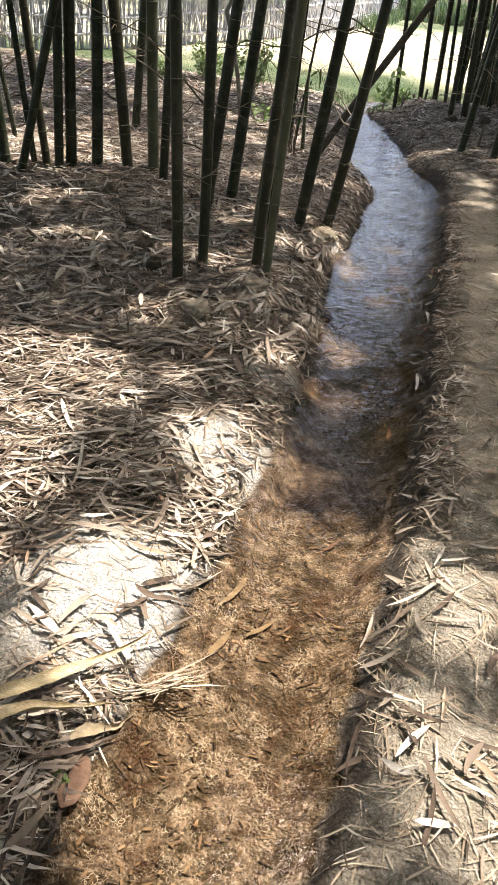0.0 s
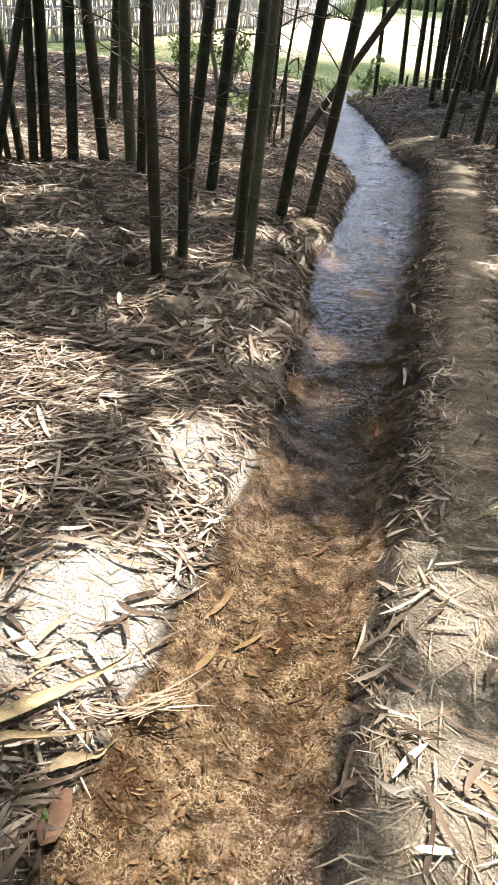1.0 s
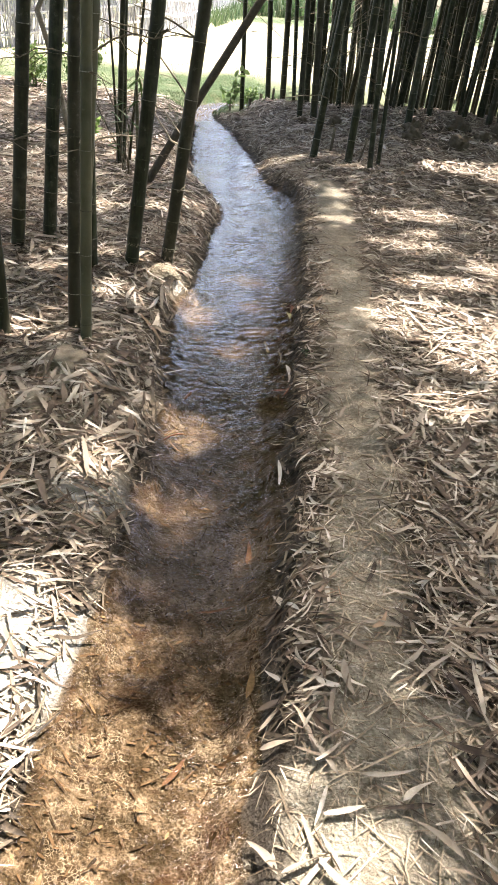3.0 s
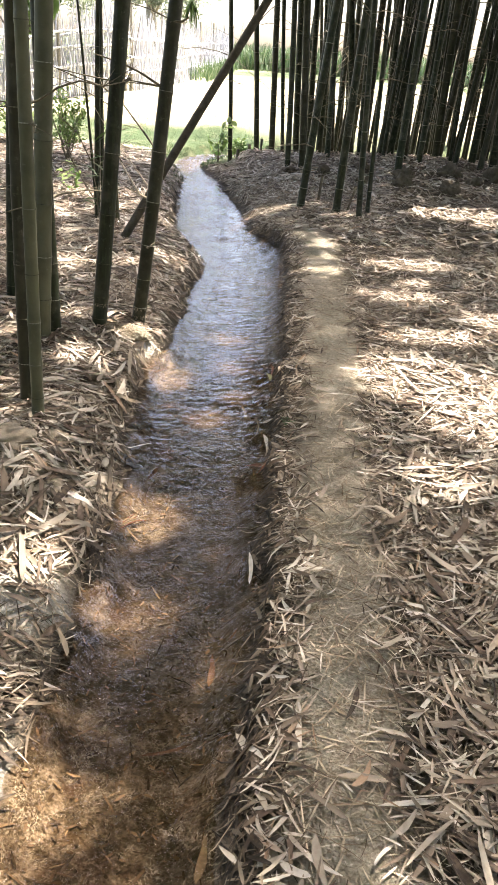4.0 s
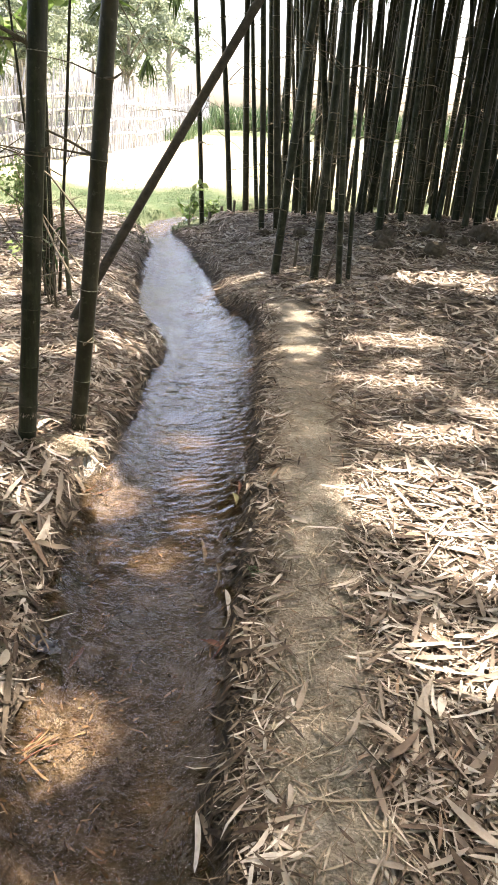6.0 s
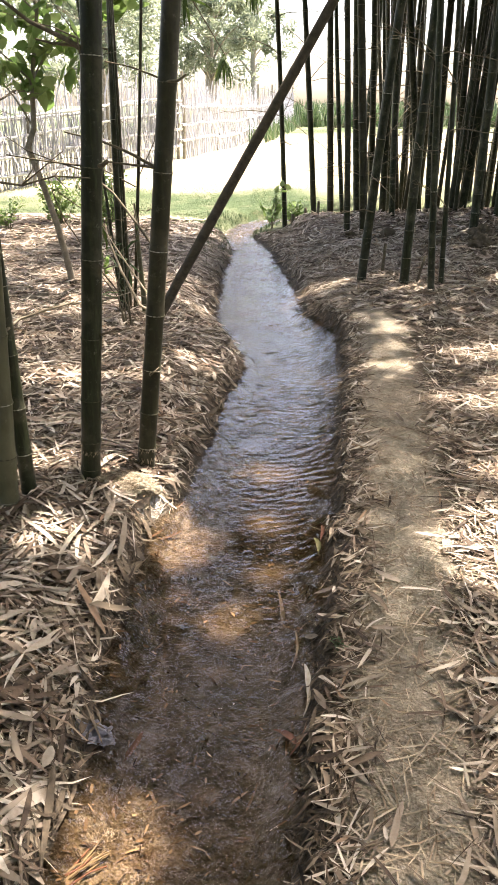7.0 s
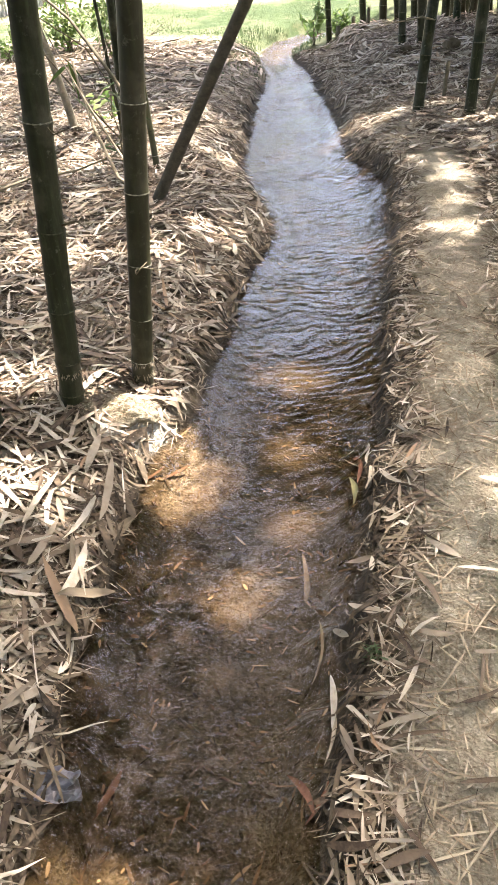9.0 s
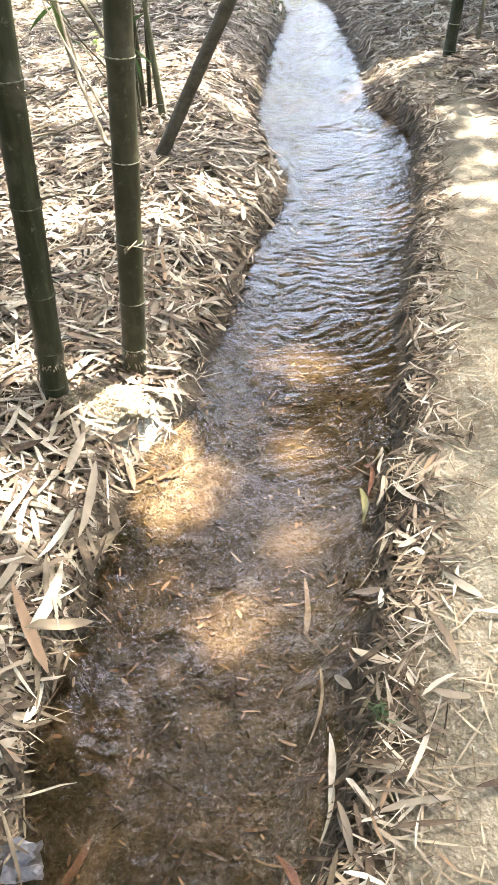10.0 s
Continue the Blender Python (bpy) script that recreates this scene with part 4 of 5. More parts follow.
    x, y = v[:, 2, 0], v[:, 2, 1]
    tips = np.array([c[1][:2] + c[2](5.0)[:2] for c in CROWN_AT])
    own = np.argmin((x[:, None] - tips[None, :, 0]) ** 2 + (y[:, None] - tips[None, :, 1]) ** 2, 1)
    q = np.array([[0, 1, 3, 2], [2, 3, 5, 4]])
    for i, (thing, base, axis, tall) in enumerate(CROWN_AT):
        mine = v[own == i]
        if len(mine) < 3:
            continue
        faces = (np.arange(len(mine))[:, None, None] * 6 + q[None]).reshape(-1, 4)
        part("crown", from_arrays("crown", mine.reshape(-1, 3) - base, faces, LEAF), thing, "leafy green top")


seed = 100
for x, y, lean, dia in LEFT_GROVE:
    seed += 1
    bamboo(x, y, lean, dia, "bamboo clump on the left bank", "dark green bamboo culm with pale node rings, rooted in leaf litter", seed, twigs=13 if x < -0.6 else 3, lean_y=0.0, skin=OLD_CULM if (x, y) in OLD else None, joints=JOINTS.get((x, y), ()))
for x, y, lean, dia in THIN:
    seed += 1
    bamboo(x, y, lean, dia, "young bamboo shoots", "thin young bamboo shoot growing from a small clump", seed, tall=3.6, twigs=3, lean_y=0.0)
for x, y, lean, dia in RIGHT_GROVE:
    seed += 1
    bamboo(x, y, lean, dia, "bamboo clump on the right bank", "dark bamboo culm with stubs of twigs in a dense clump", seed, twigs=11, lean_y=0.0)
for x, y, lean, dia in CROWD:
    seed += 1
    bamboo(x, y, lean, dia, "bamboo clump on the right bank", "dark bamboo culm crowded deep inside a dense clump", seed, ringed=False, twigs=6)
bamboo(-0.455, 8.25, -0.04, 0.042, "young bamboo shoots", "short dry broken bamboo shoot with torn sheaths", 299, tall=0.86, twigs=0, lean_y=0.0, skin=OLD_CULM)
bamboo(-0.37, 7.60, 0.575, 0.066, "bamboo clump on the left bank", "bare brownish bamboo pole leaning steeply over the stream", 300, tall=6.5, ringed=False, twigs=0, lean_y=0.02, skin=POLE)
# unseen culms added round and behind, to carry the light-blocking leaves
for k in range(26):
    a, seed = g1.uniform(0, 1, 4), seed + 1
    if k < 16:
        spot = (-7 + 14 * (k + a[0]) / 16, -5.6 + 2.6 * a[1])
    else:
        spot = ((-8.4 + 1.8 * a[0]) if k % 2 else (7.8 + 1.8 * a[0]), -1 + 11 * (k - 16 + a[1]) / 10)
    bamboo(*spot, 0.1 * (a[2] - 0.5), 0.06 + 0.04 * a[3], "bamboo round the grove", "dark green bamboo culm in a leafy thicket", seed, ringed=False, twigs=0)
crowns()
leaf_litter()
bed_debris()
chaff()


# ------------------------------------------------------------------ single leaves, clods, stubs
def leaf_mesh(name, length, width, curl, twist, bend, material=None, fold=0.25):
    """One dry leaf with a folded midrib, thickness by its fold; base at -x, tip at +x."""
    n = 9
    s = np.linspace(0, 1, n)
    w = width / 2 * np.clip(np.sin(np.pi * s ** 0.75), 0, 1) ** 0.5 * (1 + 0.10 * np.sin(s * 9 + length * 90))
    w = np.maximum(w, width * 0.06)
    x, z = (s - 0.5) * length, curl * length * (2 * s - 1) ** 2
    y = bend * length * (s - 0.5) ** 2
    a = twist * (s - 0.5)
    v = []
    for i in range(n):
        for side in (-1, 0, 1):
            oy, oz = side * w[i], abs(side) * fold * w[i]
            v.append((x[i], y[i] + oy * math.cos(a[i]) - oz * math.sin(a[i]), z[i] + oy * math.sin(a[i]) + oz * math.cos(a[i])))
    f = [(i * 3 + k, i * 3 + k + 1, i * 3 + k + 4, i * 3 + k + 3) for i in range(n - 1) for k in (0, 1)]
    return from_arrays(name, np.array(v), np.array(f), material or LITTER_ONE, True)


def sheath_mesh(length, width, arch, twist, bend, seed, material):
    """A dried culm sheath: broad near the foot, drawn out to a whip-like tip, rolled in along both edges."""
    g = np.random.default_rng(seed)
    n, m = 30, 7
    s = np.linspace(0, 1, n)
    w = width / 2 * np.interp(s, [0, 0.06, 0.3, 0.55, 0.8, 1], [0.55, 0.8, 1.0, 0.72, 0.34, 0.05])
    w *= 1 + 0.10 * np.sin(s * 17 + g.uniform(0, 6)) + 0.06 * np.sin(s * 41 + g.uniform(0, 6))
    roll = np.interp(s, [0, 0.25, 0.6, 1], [0.6, 0.35, 0.8, 1.2]) + 0.3 * np.sin(s * 9 + g.uniform(0, 6))
    a = twist * (s - 0.4) + 0.25 * np.sin(s * 7 + g.uniform(0, 6))
    mid = np.stack([(s - 0.5) * length, bend * length * (s - 0.5) ** 2 + 0.006 * np.sin(s * 8 + seed), arch * length * (2 * s - 1) ** 2 + 0.006 * np.sin(s * 6 + 2 * seed)], 1)
    u = np.linspace(-1, 1, m)
    v = np.zeros((n, m, 3))
    for i in range(n):
        oy, oz = w[i] * np.sin(u * (0.5 + roll[i])) / (0.5 + roll[i]) * 1.1, w[i] * roll[i] * (1 - np.cos(u * 1.4)) + 0.0016 * np.sin(u * 13 + i)
        v[i] = mid[i] + np.stack([np.zeros(m), oy * math.cos(a[i]) - oz * math.sin(a[i]), oy * math.sin(a[i]) + oz * math.cos(a[i])], 1)
    f = [(i * m + k, i * m + k + 1, (i + 1) * m + k + 1, (i + 1) * m + k) for i in range(n - 1) for k in range(m - 1)]
    return from_arrays("culm_sheath", v.reshape(-1, 3), np.array(f), material, True)


def culm_sheath(x, y, head, length, width, label, arch, twist, bend, lift, tilt, seed, material):
    ob = tagged(new("culm_sheath", sheath_mesh(length, width, arch, twist, bend, seed, material)), label, "bamboo sheath", "fallen culm sheaths")
    ob.matrix_world = rest(x, y, head, lift, tilt)


def rest(x, y, head, lift=0.012, tilt=0.0, roll=0.0):
    """A pose lying on the ground, following its slope."""
    e = 0.04
    zx = (float(land(x + e, y)) - float(land(x - e, y))) / (2 * e)
    zy = (float(land(x, y + e)) - float(land(x, y - e))) / (2 * e)
    q = Vector((0, 0, 1)).rotation_difference(Vector((-zx, -zy, 1))).to_matrix().to_4x4()
    z = max(float(land(x, y)), LEVEL) + lift
    return Matrix.Translation((x, y, z)) @ q @ Euler((roll, tilt, head)).to_matrix().to_4x4()


def loose_leaves():
    g = np.random.default_rng(51)
    kinds = [leaf_mesh("dry_leaf", g.uniform(0.08, 0.15), g.uniform(0.011, 0.020), g.uniform(-0.02, 0.07), g.uniform(-1.2, 1.2), g.uniform(-0.3, 0.3)) for _ in range(14)]
    thing = tagged(new("fallen_leaves"), "loose curled beige bamboo leaves lying on the banks", "leaves", kind="stuff")
    n = 0
    while n < 298:
        y = g.uniform(1.0, 2.6) if g.random() < 0.25 else g.uniform(1.0, 6.8)
        l, r = edges(np.array([y]))
        x = r[0] + g.exponential(0.30) + 0.01 if g.random() < 0.58 else l[0] - g.exponential(0.35) - 0.01
        if x < -1.3 or x > 2.0 or (y > 2.6 and 0.16 < x - r[0] < 0.42 and g.random() < 0.7):
            continue
        part("dry_leaf", kinds[n % 14], thing, m=rest(x, y, g.uniform(0, 6.28), 0.016 + 0.008 * g.random(), g.normal(0, 0.10), g.normal(0, 0.25)))
        n += 1


def named_leaf(x, y, head, length, width, label, curl=0.05, twist=0.6, lift=0.02, bend=0.1, tilt=0.0, material=None, fold=0.25, name="dry_leaf"):
    ob = tagged(new(name, leaf_mesh(name, length, width, curl, twist, bend, material, fold)), label, "leaf", "large fallen leaves")
    ob.matrix_world = rest(x, y, head, lift, tilt)


def lump(name, x, y, sx, sy, sz, label, category, material, seed, rough=0.25, sink=0.3):
    """An uneven clod or stone, partly sunk."""
    bm = bmesh.new()
    bmesh.ops.create_icosphere(bm, subdivisions=4, radius=1)
    for v in bm.verts:
        p = v.co * 1.3 + Vector((seed * 3.1, seed * 1.7, 0))
        v.co *= 1 + rough * noise.noise(p) + rough * 0.6 * noise.noise(p * 2.7) + rough * 0.35 * noise.noise(p * 7)
    bmesh.ops.scale(bm, verts=bm.verts, vec=(sx, sy, sz))
    me = bpy.data.meshes.new(name)
    bm.to_mesh(me)
    bm.free()
    me.materials.append(material)
    me.polygons.foreach_set("use_smooth", np.ones(len(me.polygons), bool))
    ob = tagged(new(name, me), label, category)
    ob.location = (x, y, float(land(x, y)) + sz * (1 - 2 * sink) * 0.5)
    ob.rotation_euler = (0, 0, seed)
    return ob


def stub(x, y, dia, tall, lean, seed):
    """A cut-off culm."""
    thing = tagged(new("bamboo_stub"), "short cut-off dry bamboo stub standing in leaf litter", "stump", "cut bamboo stubs")
    thing.location = (x, y, float(land(x, y)) - 0.04)
    hs = np.array([0, tall * 0.45, tall * 0.48, tall * 0.5, tall * 0.9, tall + 0.04])
    k = np.array([1.05, 1.0, 1.09, 1.0, 0.97, 0.96])
    v, f = tube_arrays(np.stack([lean * hs, 0 * hs, hs], 1), dia / 2 * k, 10)
    v2, f2 = tube_arrays(np.stack([lean * hs[::-1][:2], 0 * hs[:2], hs[::-1][:2]], 1), dia / 2 * np.array([0.78, 0.7]), 10)
    rim = np.stack([np.arange(10) + 50, (np.arange(10) + 1) % 10 + 50, (np.arange(10) + 1) % 10 + 60, np.arange(10) + 60], 1)
    V, F = join([(v, f), (v2, f2)])
    F = np.concatenate([F, rim])
    part("stem", from_arrays("stem", V, F, TWIG, True), thing)


# ------------------------------------------------------------------ beyond the grove
def leaf_cloud(name, centres, radii, per, length, width, material, seed, droop=-0.3):
    """Leaves in uneven clumps round the given centres."""
    g = np.random.default_rng(seed)
    c = np.repeat(np.asarray(centres, float), per, 0)
    r = np.repeat(np.asarray(radii, float), per)
    k = len(c)
    o = g.normal(0, 1, (k, 3))
    o *= (g.random(k) ** 0.5 / np.linalg.norm(o, axis=1))[:, None] * r[:, None]
    p = c + o * np.array([1, 1, 0.75])
    v, f = blades(p[:, 0], p[:, 1], p[:, 2], g.uniform(0, 6.283, k), g.normal(droop, 0.5, k), g.uniform(0.6, 1.25, k) * length, g.uniform(0.7, 1.2, k) * width, g.normal(-0.08, 0.06, k), g.normal(0, 0.6, k))
    return from_arrays(name, v.reshape(-1, 3), f, material)


def tree(name, x, y, tall, spread_, crown_from, trunk_r, material, label, seed, clumps=40, per=130, leaf=(0.2, 0.07), lean=(0, 0)):
    g = np.random.default_rng(seed)
    thing = tagged(new(name), label, "tree")
    z0 = float(land(x, y))
    thing.location = (x, y, z0 - 0.05)
    h = np.linspace(0, tall * 0.8, 9)
    pts = np.stack([lean[0] * h + 0.07 * tall / 6 * np.sin(h * 1.2 + seed), lean[1] * h + 0.05 * np.cos(h + seed), h], 1)
    part("trunk", tube_mesh("trunk", pts, trunk_r * np.linspace(1.15, 0.35, 9), BARK, 9), thing)
    cs, rs = [], []
    for k in range(clumps):
        q = g.uniform(0, 1)
        a, rad = g.uniform(0, 6.283), spread_ * math.sqrt(g.uniform(0.02, 1)) * (1 - 0.45 * q)
        top = np.array([lean[0] * tall * q + rad * math.cos(a), lean[1] * tall * q + rad * math.sin(a), crown_from + (tall - crown_from) * q])
        cs.append(top), rs.append(g.uniform(0.25, 0.6) * spread_ * 0.5)
        if k % 4 == 0:
            b = pts[np.argmin(abs(pts[:, 2] - max(0.35 * tall, top[2] - 0.8 * rad)))]
            s = np.linspace(0, 1, 5)[:, None]
            limb = b + s * (top - b) + np.array([0, 0, 0.12 * spread_]) * np.sin(s * 3.14)
            part("limb", tube_mesh("limb", limb, trunk_r * np.linspace(0.38, 0.08, 5), BARK, 6), thing)
    part("crown", leaf_cloud("crown", cs, rs, per, *leaf, material, seed), thing)
    return thing


def fence_panel(a, b, tall, count, rails, seed, label):
    g = np.random.default_rng(seed)
    thing = tagged(new("cane_fence"), label, "fence", "cane fence round the field")
    a, b = np.array(a, float), np.array(b, float)
    kinds = []
    for k in range(6):
        s = np.linspace(0, 1, 5)
        p = np.stack([0.02 * g.normal(0, 1, 5), 0.02 * g.normal(0, 1, 5), s], 1)
        kinds.append(tube_mesh("cane", p, np.linspace(1, 0.55, 5) * 0.014, STICK, 5))
    for k in range(count):
        q = (k + g.uniform(-0.4, 0.4)) / count
        p = a + (b - a) * q
        z = float(land(*p)) - 0.05
        hgt = tall * (g.uniform(0.72, 1.15) if g.random() < 0.85 else g.uniform(1.1, 1.35))
        part("cane", kinds[k % 6], thing, m=Matrix.Translation((p[0], p[1], z)) @ Euler((g.normal(0, 0.06), g.normal(0, 0.08), g.uniform(0, 6.28))).to_matrix().to_4x4() @ Matrix.Diagonal((g.uniform(0.7, 1.7), g.uniform(0.7, 1.7), hgt, 1)))
    side = np.array([(b - a)[1], -(b - a)[0]])
    side /= np.linalg.norm(side)
    for h in rails:
        for o in (0.03, -0.03):
            s = np.linspace(-0.01, 1.01, 26)
            p = a + (b - a) * s[:, None] + side * o
            z = land(p[:, 0], p[:, 1]) + h + np.convolve(g.normal(0, 0.05, 30), np.ones(5) / 5, "valid") + 0.02 * g.normal(0, 1, 26) * 0.5
            part("rail", tube_mesh("rail", np.column_stack([p, z]), np.full(26, 0.026), RAIL, 6), thing)
    # thin brushwood stuck between the rails
    n = 800
    q = g.random(n)
    p = a + (b - a) * q[:, None] + side * g.normal(0, 0.05, n)[:, None]
    ln = tall * g.uniform(0.35, 1.15, n)
    v, f = blades(p[:, 0], p[:, 1], land(p[:, 0], p[:, 1]) + 0.5 * ln + 0.25 * tall * g.random(n), g.uniform(0, 6.283, n), g.normal(1.45, 0.28, n), ln, g.uniform(0.012, 0.026, n), g.normal(0, 0.06, n), g.normal(0, 0.5, n))
    part("brushwood", from_arrays("brushwood", v.reshape(-1, 3), f, STICK), thing, "thin grey brushwood woven between the rails")
    for q in np.linspace(0, 1, 7):
        p = a + (b - a) * q
        z = float(land(*p))
        part("post", tube_mesh("post", [(p[0], p[1], z - 0.1), (p[0] + 0.02, p[1], z + tall * 0.6), (p[0], p[1], z + tall * 1.18)], [0.04, 0.036, 0.03], BARK, 8), thing)


def tufts(name, n, area, tall, seed, label, keep=None, width=0.006):
    g = np.random.default_rng(seed)
    x, y = g.uniform(area[0], area[1], n), g.uniform(area[2], area[3], n)
    ok = shore(x, y)[0] > 0.01
    if keep is not None:
        ok &= keep(x, y, g)
    x, y = x[ok], y[ok]
    k = len(x)
    ln = g.uniform(0.5, 1.3, k) * tall
    v, f = blades(x, y, land(x, y) + ln * 0.42, g.uniform(0, 6.283, k), g.normal(1.25, 0.25, k), ln, np.full(k, width) * g.uniform(0.7, 1.4, k), g.normal(-0.08, 0.08, k), g.normal(0, 0.3, k))
    thing = tagged(new(name), label, "grass", kind="stuff")
    part("blades", from_arrays("blades", v.reshape(-1, 3), f, GRASS), thing)


def shrub(name, x, y, tall, wide, label, seed, stems=7, per=26, leaf=(0.09, 0.045), material=None):
    g = np.random.default_rng(seed)
    thing = tagged(new(name), label, "plant")
    thing.location = (x, y, float(land(x, y)) - 0.02)
    cs, rs = [], []
    for k in range(stems):
        a, rr = g.uniform(0, 6.283), wide * g.uniform(0.15, 1)
        top = np.array([rr * math.cos(a), rr * math.sin(a), tall * g.uniform(0.55, 1)])
        s = np.linspace(0, 1, 5)[:, None]
        p = s * top + np.array([0.03, 0.02, 0]) * np.sin(s * 5 + k)
        part("stem", tube_mesh("stem", p, np.linspace(0.007, 0.002, 5) * min(1.0, tall / 0.4), TWIG, 5), thing)
        for q in (0.45, 0.65, 0.85, 1.0):
            cs.append(top * q), rs.append(0.22 * wide + 0.04 * min(1.0, tall / 0.3))
    part("leaves", leaf_cloud("leaves", cs, rs, max(1, per // 4), *leaf, material or BROAD, seed), thing)


fence_panel((-8.6, 12.4), (-1.55, 19.1), 1.5, 298, (0.25, 0.55, 0.85, 1.12), 61, "weathered pale cane fence with long horizontal rails")
fence_panel((-1.45, 19.3), (1.0, 40), 1.38, 298, (0.35, 0.68, 1.0), 62, "weathered grey cane fence running along the field")
tree("tree", -3.34, 12.75, 4.6, 1.3, 1.9, 0.055, BROAD, "slim tree with broad green leaves at the grove's edge", 71, 34, 26, (0.17, 0.10), (0.045, 0))
tree("tree", -3.45, 13.3, 4.2, 1.0, 2.2, 0.035, BROAD, "slim tree with broad green leaves at the grove's edge", 72, 20, 24, (0.16, 0.09), (0.03, 0))
tree("tree", -5.2, 30, 9.5, 3.4, 2.6, 0.22, HAZY, "tall leafy tree behind the cane fence", 73, 60, 150, (0.28, 0.09))
tree("tree", -2.6, 38, 9.5, 3.6, 2.8, 0.20, HAZY, "tall leafy tree behind the cane fence", 74, 60, 150, (0.30, 0.09))
tree("tree", -11, 27, 9, 3.6, 2.0, 0.2, HAZY, "tall leafy tree behind the cane fence", 75, 60, 140, (0.28, 0.09))
tree("tree", -1.2, 52, 8, 2.8, 3.0, 0.2, HAZY, "tall leafy tree behind the cane fence", 76, 36, 110, (0.34, 0.11), (0.03, 0))

tree("tree", -4.0, 25, 5.6, 2.2, 1.5, 0.09, HAZY, "pale hazy bushy tree behind the cane fence", 77, 55, 150, (0.24, 0.05))
tree("tree", -1.7, 30, 5.8, 2.1, 1.6, 0.09, HAZY, "pale hazy bushy tree behind the cane fence", 78, 55, 150, (0.26, 0.055))
tree("tree", -7.0, 22, 5.6, 2.4, 1.4, 0.09, HAZY, "pale hazy bushy tree behind the cane fence", 79, 55, 150, (0.24, 0.05))


def sapling():
    """A crooked bare-stemmed sapling with a few broad leaves."""
    x, y = -1.23, 9.15
    thing = tagged(new("sapling"), "crooked grey sapling with broad green leaves on top", "tree")
    thing.location = (x, y, float(land(x, y)) - 0.04)
    pts = np.array([(0, 0, 0), (-0.04, 0, 0.25), (-0.09, 0, 0.52), (-0.19, 0.0, 0.9), (-0.27, 0, 1.14), (-0.21, 0.02, 1.28), (-0.18, 0, 1.62), (-0.10, 0.05, 2.1), (-0.18, 0.05, 2.7)])
    part("trunk", tube_mesh("trunk", pts, [0.032, 0.028, 0.026, 0.024, 0.027, 0.022, 0.018, 0.014, 0.008], BARK, 8), thing)
    for q, tip in ((6, (0.1, 0.2, 2.0)), (6, (-0.7, -0.1, 2.0)), (7, (0.15, -0.1, 2.6)), (7, (-0.75, 0.2, 2.5)), (5, (-0.55, 0.1, 1.7))):
        s = np.linspace(0, 1, 5)[:, None]
        limb = pts[q] + s * (np.array(tip) - pts[q]) + np.array([0, 0, 0.06]) * np.sin(s * 3.1)
        part("limb", tube_mesh("limb", limb, np.linspace(0.009, 0.003, 5), BARK, 5), thing)
    cs = [(0.1, 0.2, 1.9), (-0.25, 0, 1.75), (-0.65, -0.1, 1.95), (-0.5, 0.1, 1.7), (0.05, -0.1, 2.5), (-0.3, 0.05, 2.4), (-0.75, 0.2, 2.4), (-0.1, 0, 2.1), (-0.35, 0, 2.05), (-0.2, 0.1, 1.62), (0.0, 0.05, 1.72), (0.18, 0.1, 1.95), (0.4, 0.1, 2.1), (0.62, 0.1, 2.2), (-0.05, 0, 1.9), (0.1, 0, 2.25), (-0.12, 0.05, 1.52)]
    part("leaves", leaf_cloud("leaves", cs, [0.2] * len(cs), 13, 0.17, 0.11, BROAD, 81, -0.6), thing)


sapling()
shrub("shrub", -1.47, 11.6, 0.85, 0.36, "low leafy green shrub at the field's edge", 91, 13, 60, (0.065, 0.03))
shrub("shrub", -2.35, 12.9, 0.55, 0.40, "low leafy green shrub at the field's edge", 92, 9, 50, (0.08, 0.04))
shrub("seedling", 0.42, 13.45, 0.58, 0.17, "young plant with broad light green leaves beside the stream", 93, 4, 8, (0.14, 0.08))
shrub("seedling", -1.05, 9.4, 0.30, 0.12, "small weed seedling with dark green leaves", 94, 3, 10, (0.09, 0.04))
shrub("seedling", -0.54, 7.95, 0.75, 0.18, "few pale green bamboo leaves on thin sprouts among young shoots", 95, 5, 4, (0.16, 0.018), GRASS)
shrub("seedling", 0.76, 4.57, 0.07, 0.035, "tiny green grass seedling between leaves at the water's edge", 98, 4, 8, (0.05, 0.006), GRASS)
shrub("seedling", -0.395, 1.03, 0.05, 0.03, "tiny light green sprig beside a sodden sheath", 99, 3, 12, (0.018, 0.012))
shrub("seedling", -2.9, 12.4, 0.35, 0.2, "low leafy green weed at the field's edge", 96, 6, 24, (0.07, 0.035))
shrub("seedling", 0.75, 13.9, 0.35, 0.22, "low leafy green weed beside the stream", 97, 7, 30, (0.07, 0.035))
tufts("grass", 34000, (-5.5, 1.2, 12.4, 17.5), 0.024, 41, "short green grass along the field's edge", lambda x, y, g: g.random(len(x)) < ease((y - 12.9 - 0.9 * vnoise(x, y, 0.5, 9) + 0.35 * np.clip(x + 1.0, -2, 0.6)) / 0.8) * np.clip(1.9 * vnoise(x, y, 0.45, 42) - 0.45, 0, 1))
tufts("bank_grass", 2600, (-0.1, 1.3, 12.9, 14.6), 0.07, 43, "green grass overhanging the bend of the stream", lambda x, y, g: g.random(len(x)) < ease((0.3 - shore(x, y)[0]) / 0.2))
tufts("bank_grass", 5200, (-0.8, 0.1, 10.8, 14.6), 0.045, 44, "green grass overhanging the bend of the stream", lambda x, y, g: g.random(len(x)) < ease((0.5 - shore(x, y)[0]) / 0.3) * ease((y - 10.6) / 2.0))
tufts("crop", 9000, (1.1, 24, 38, 46), 1.0, 45, "tall green crop at the far edge of the field", None, 0.07)
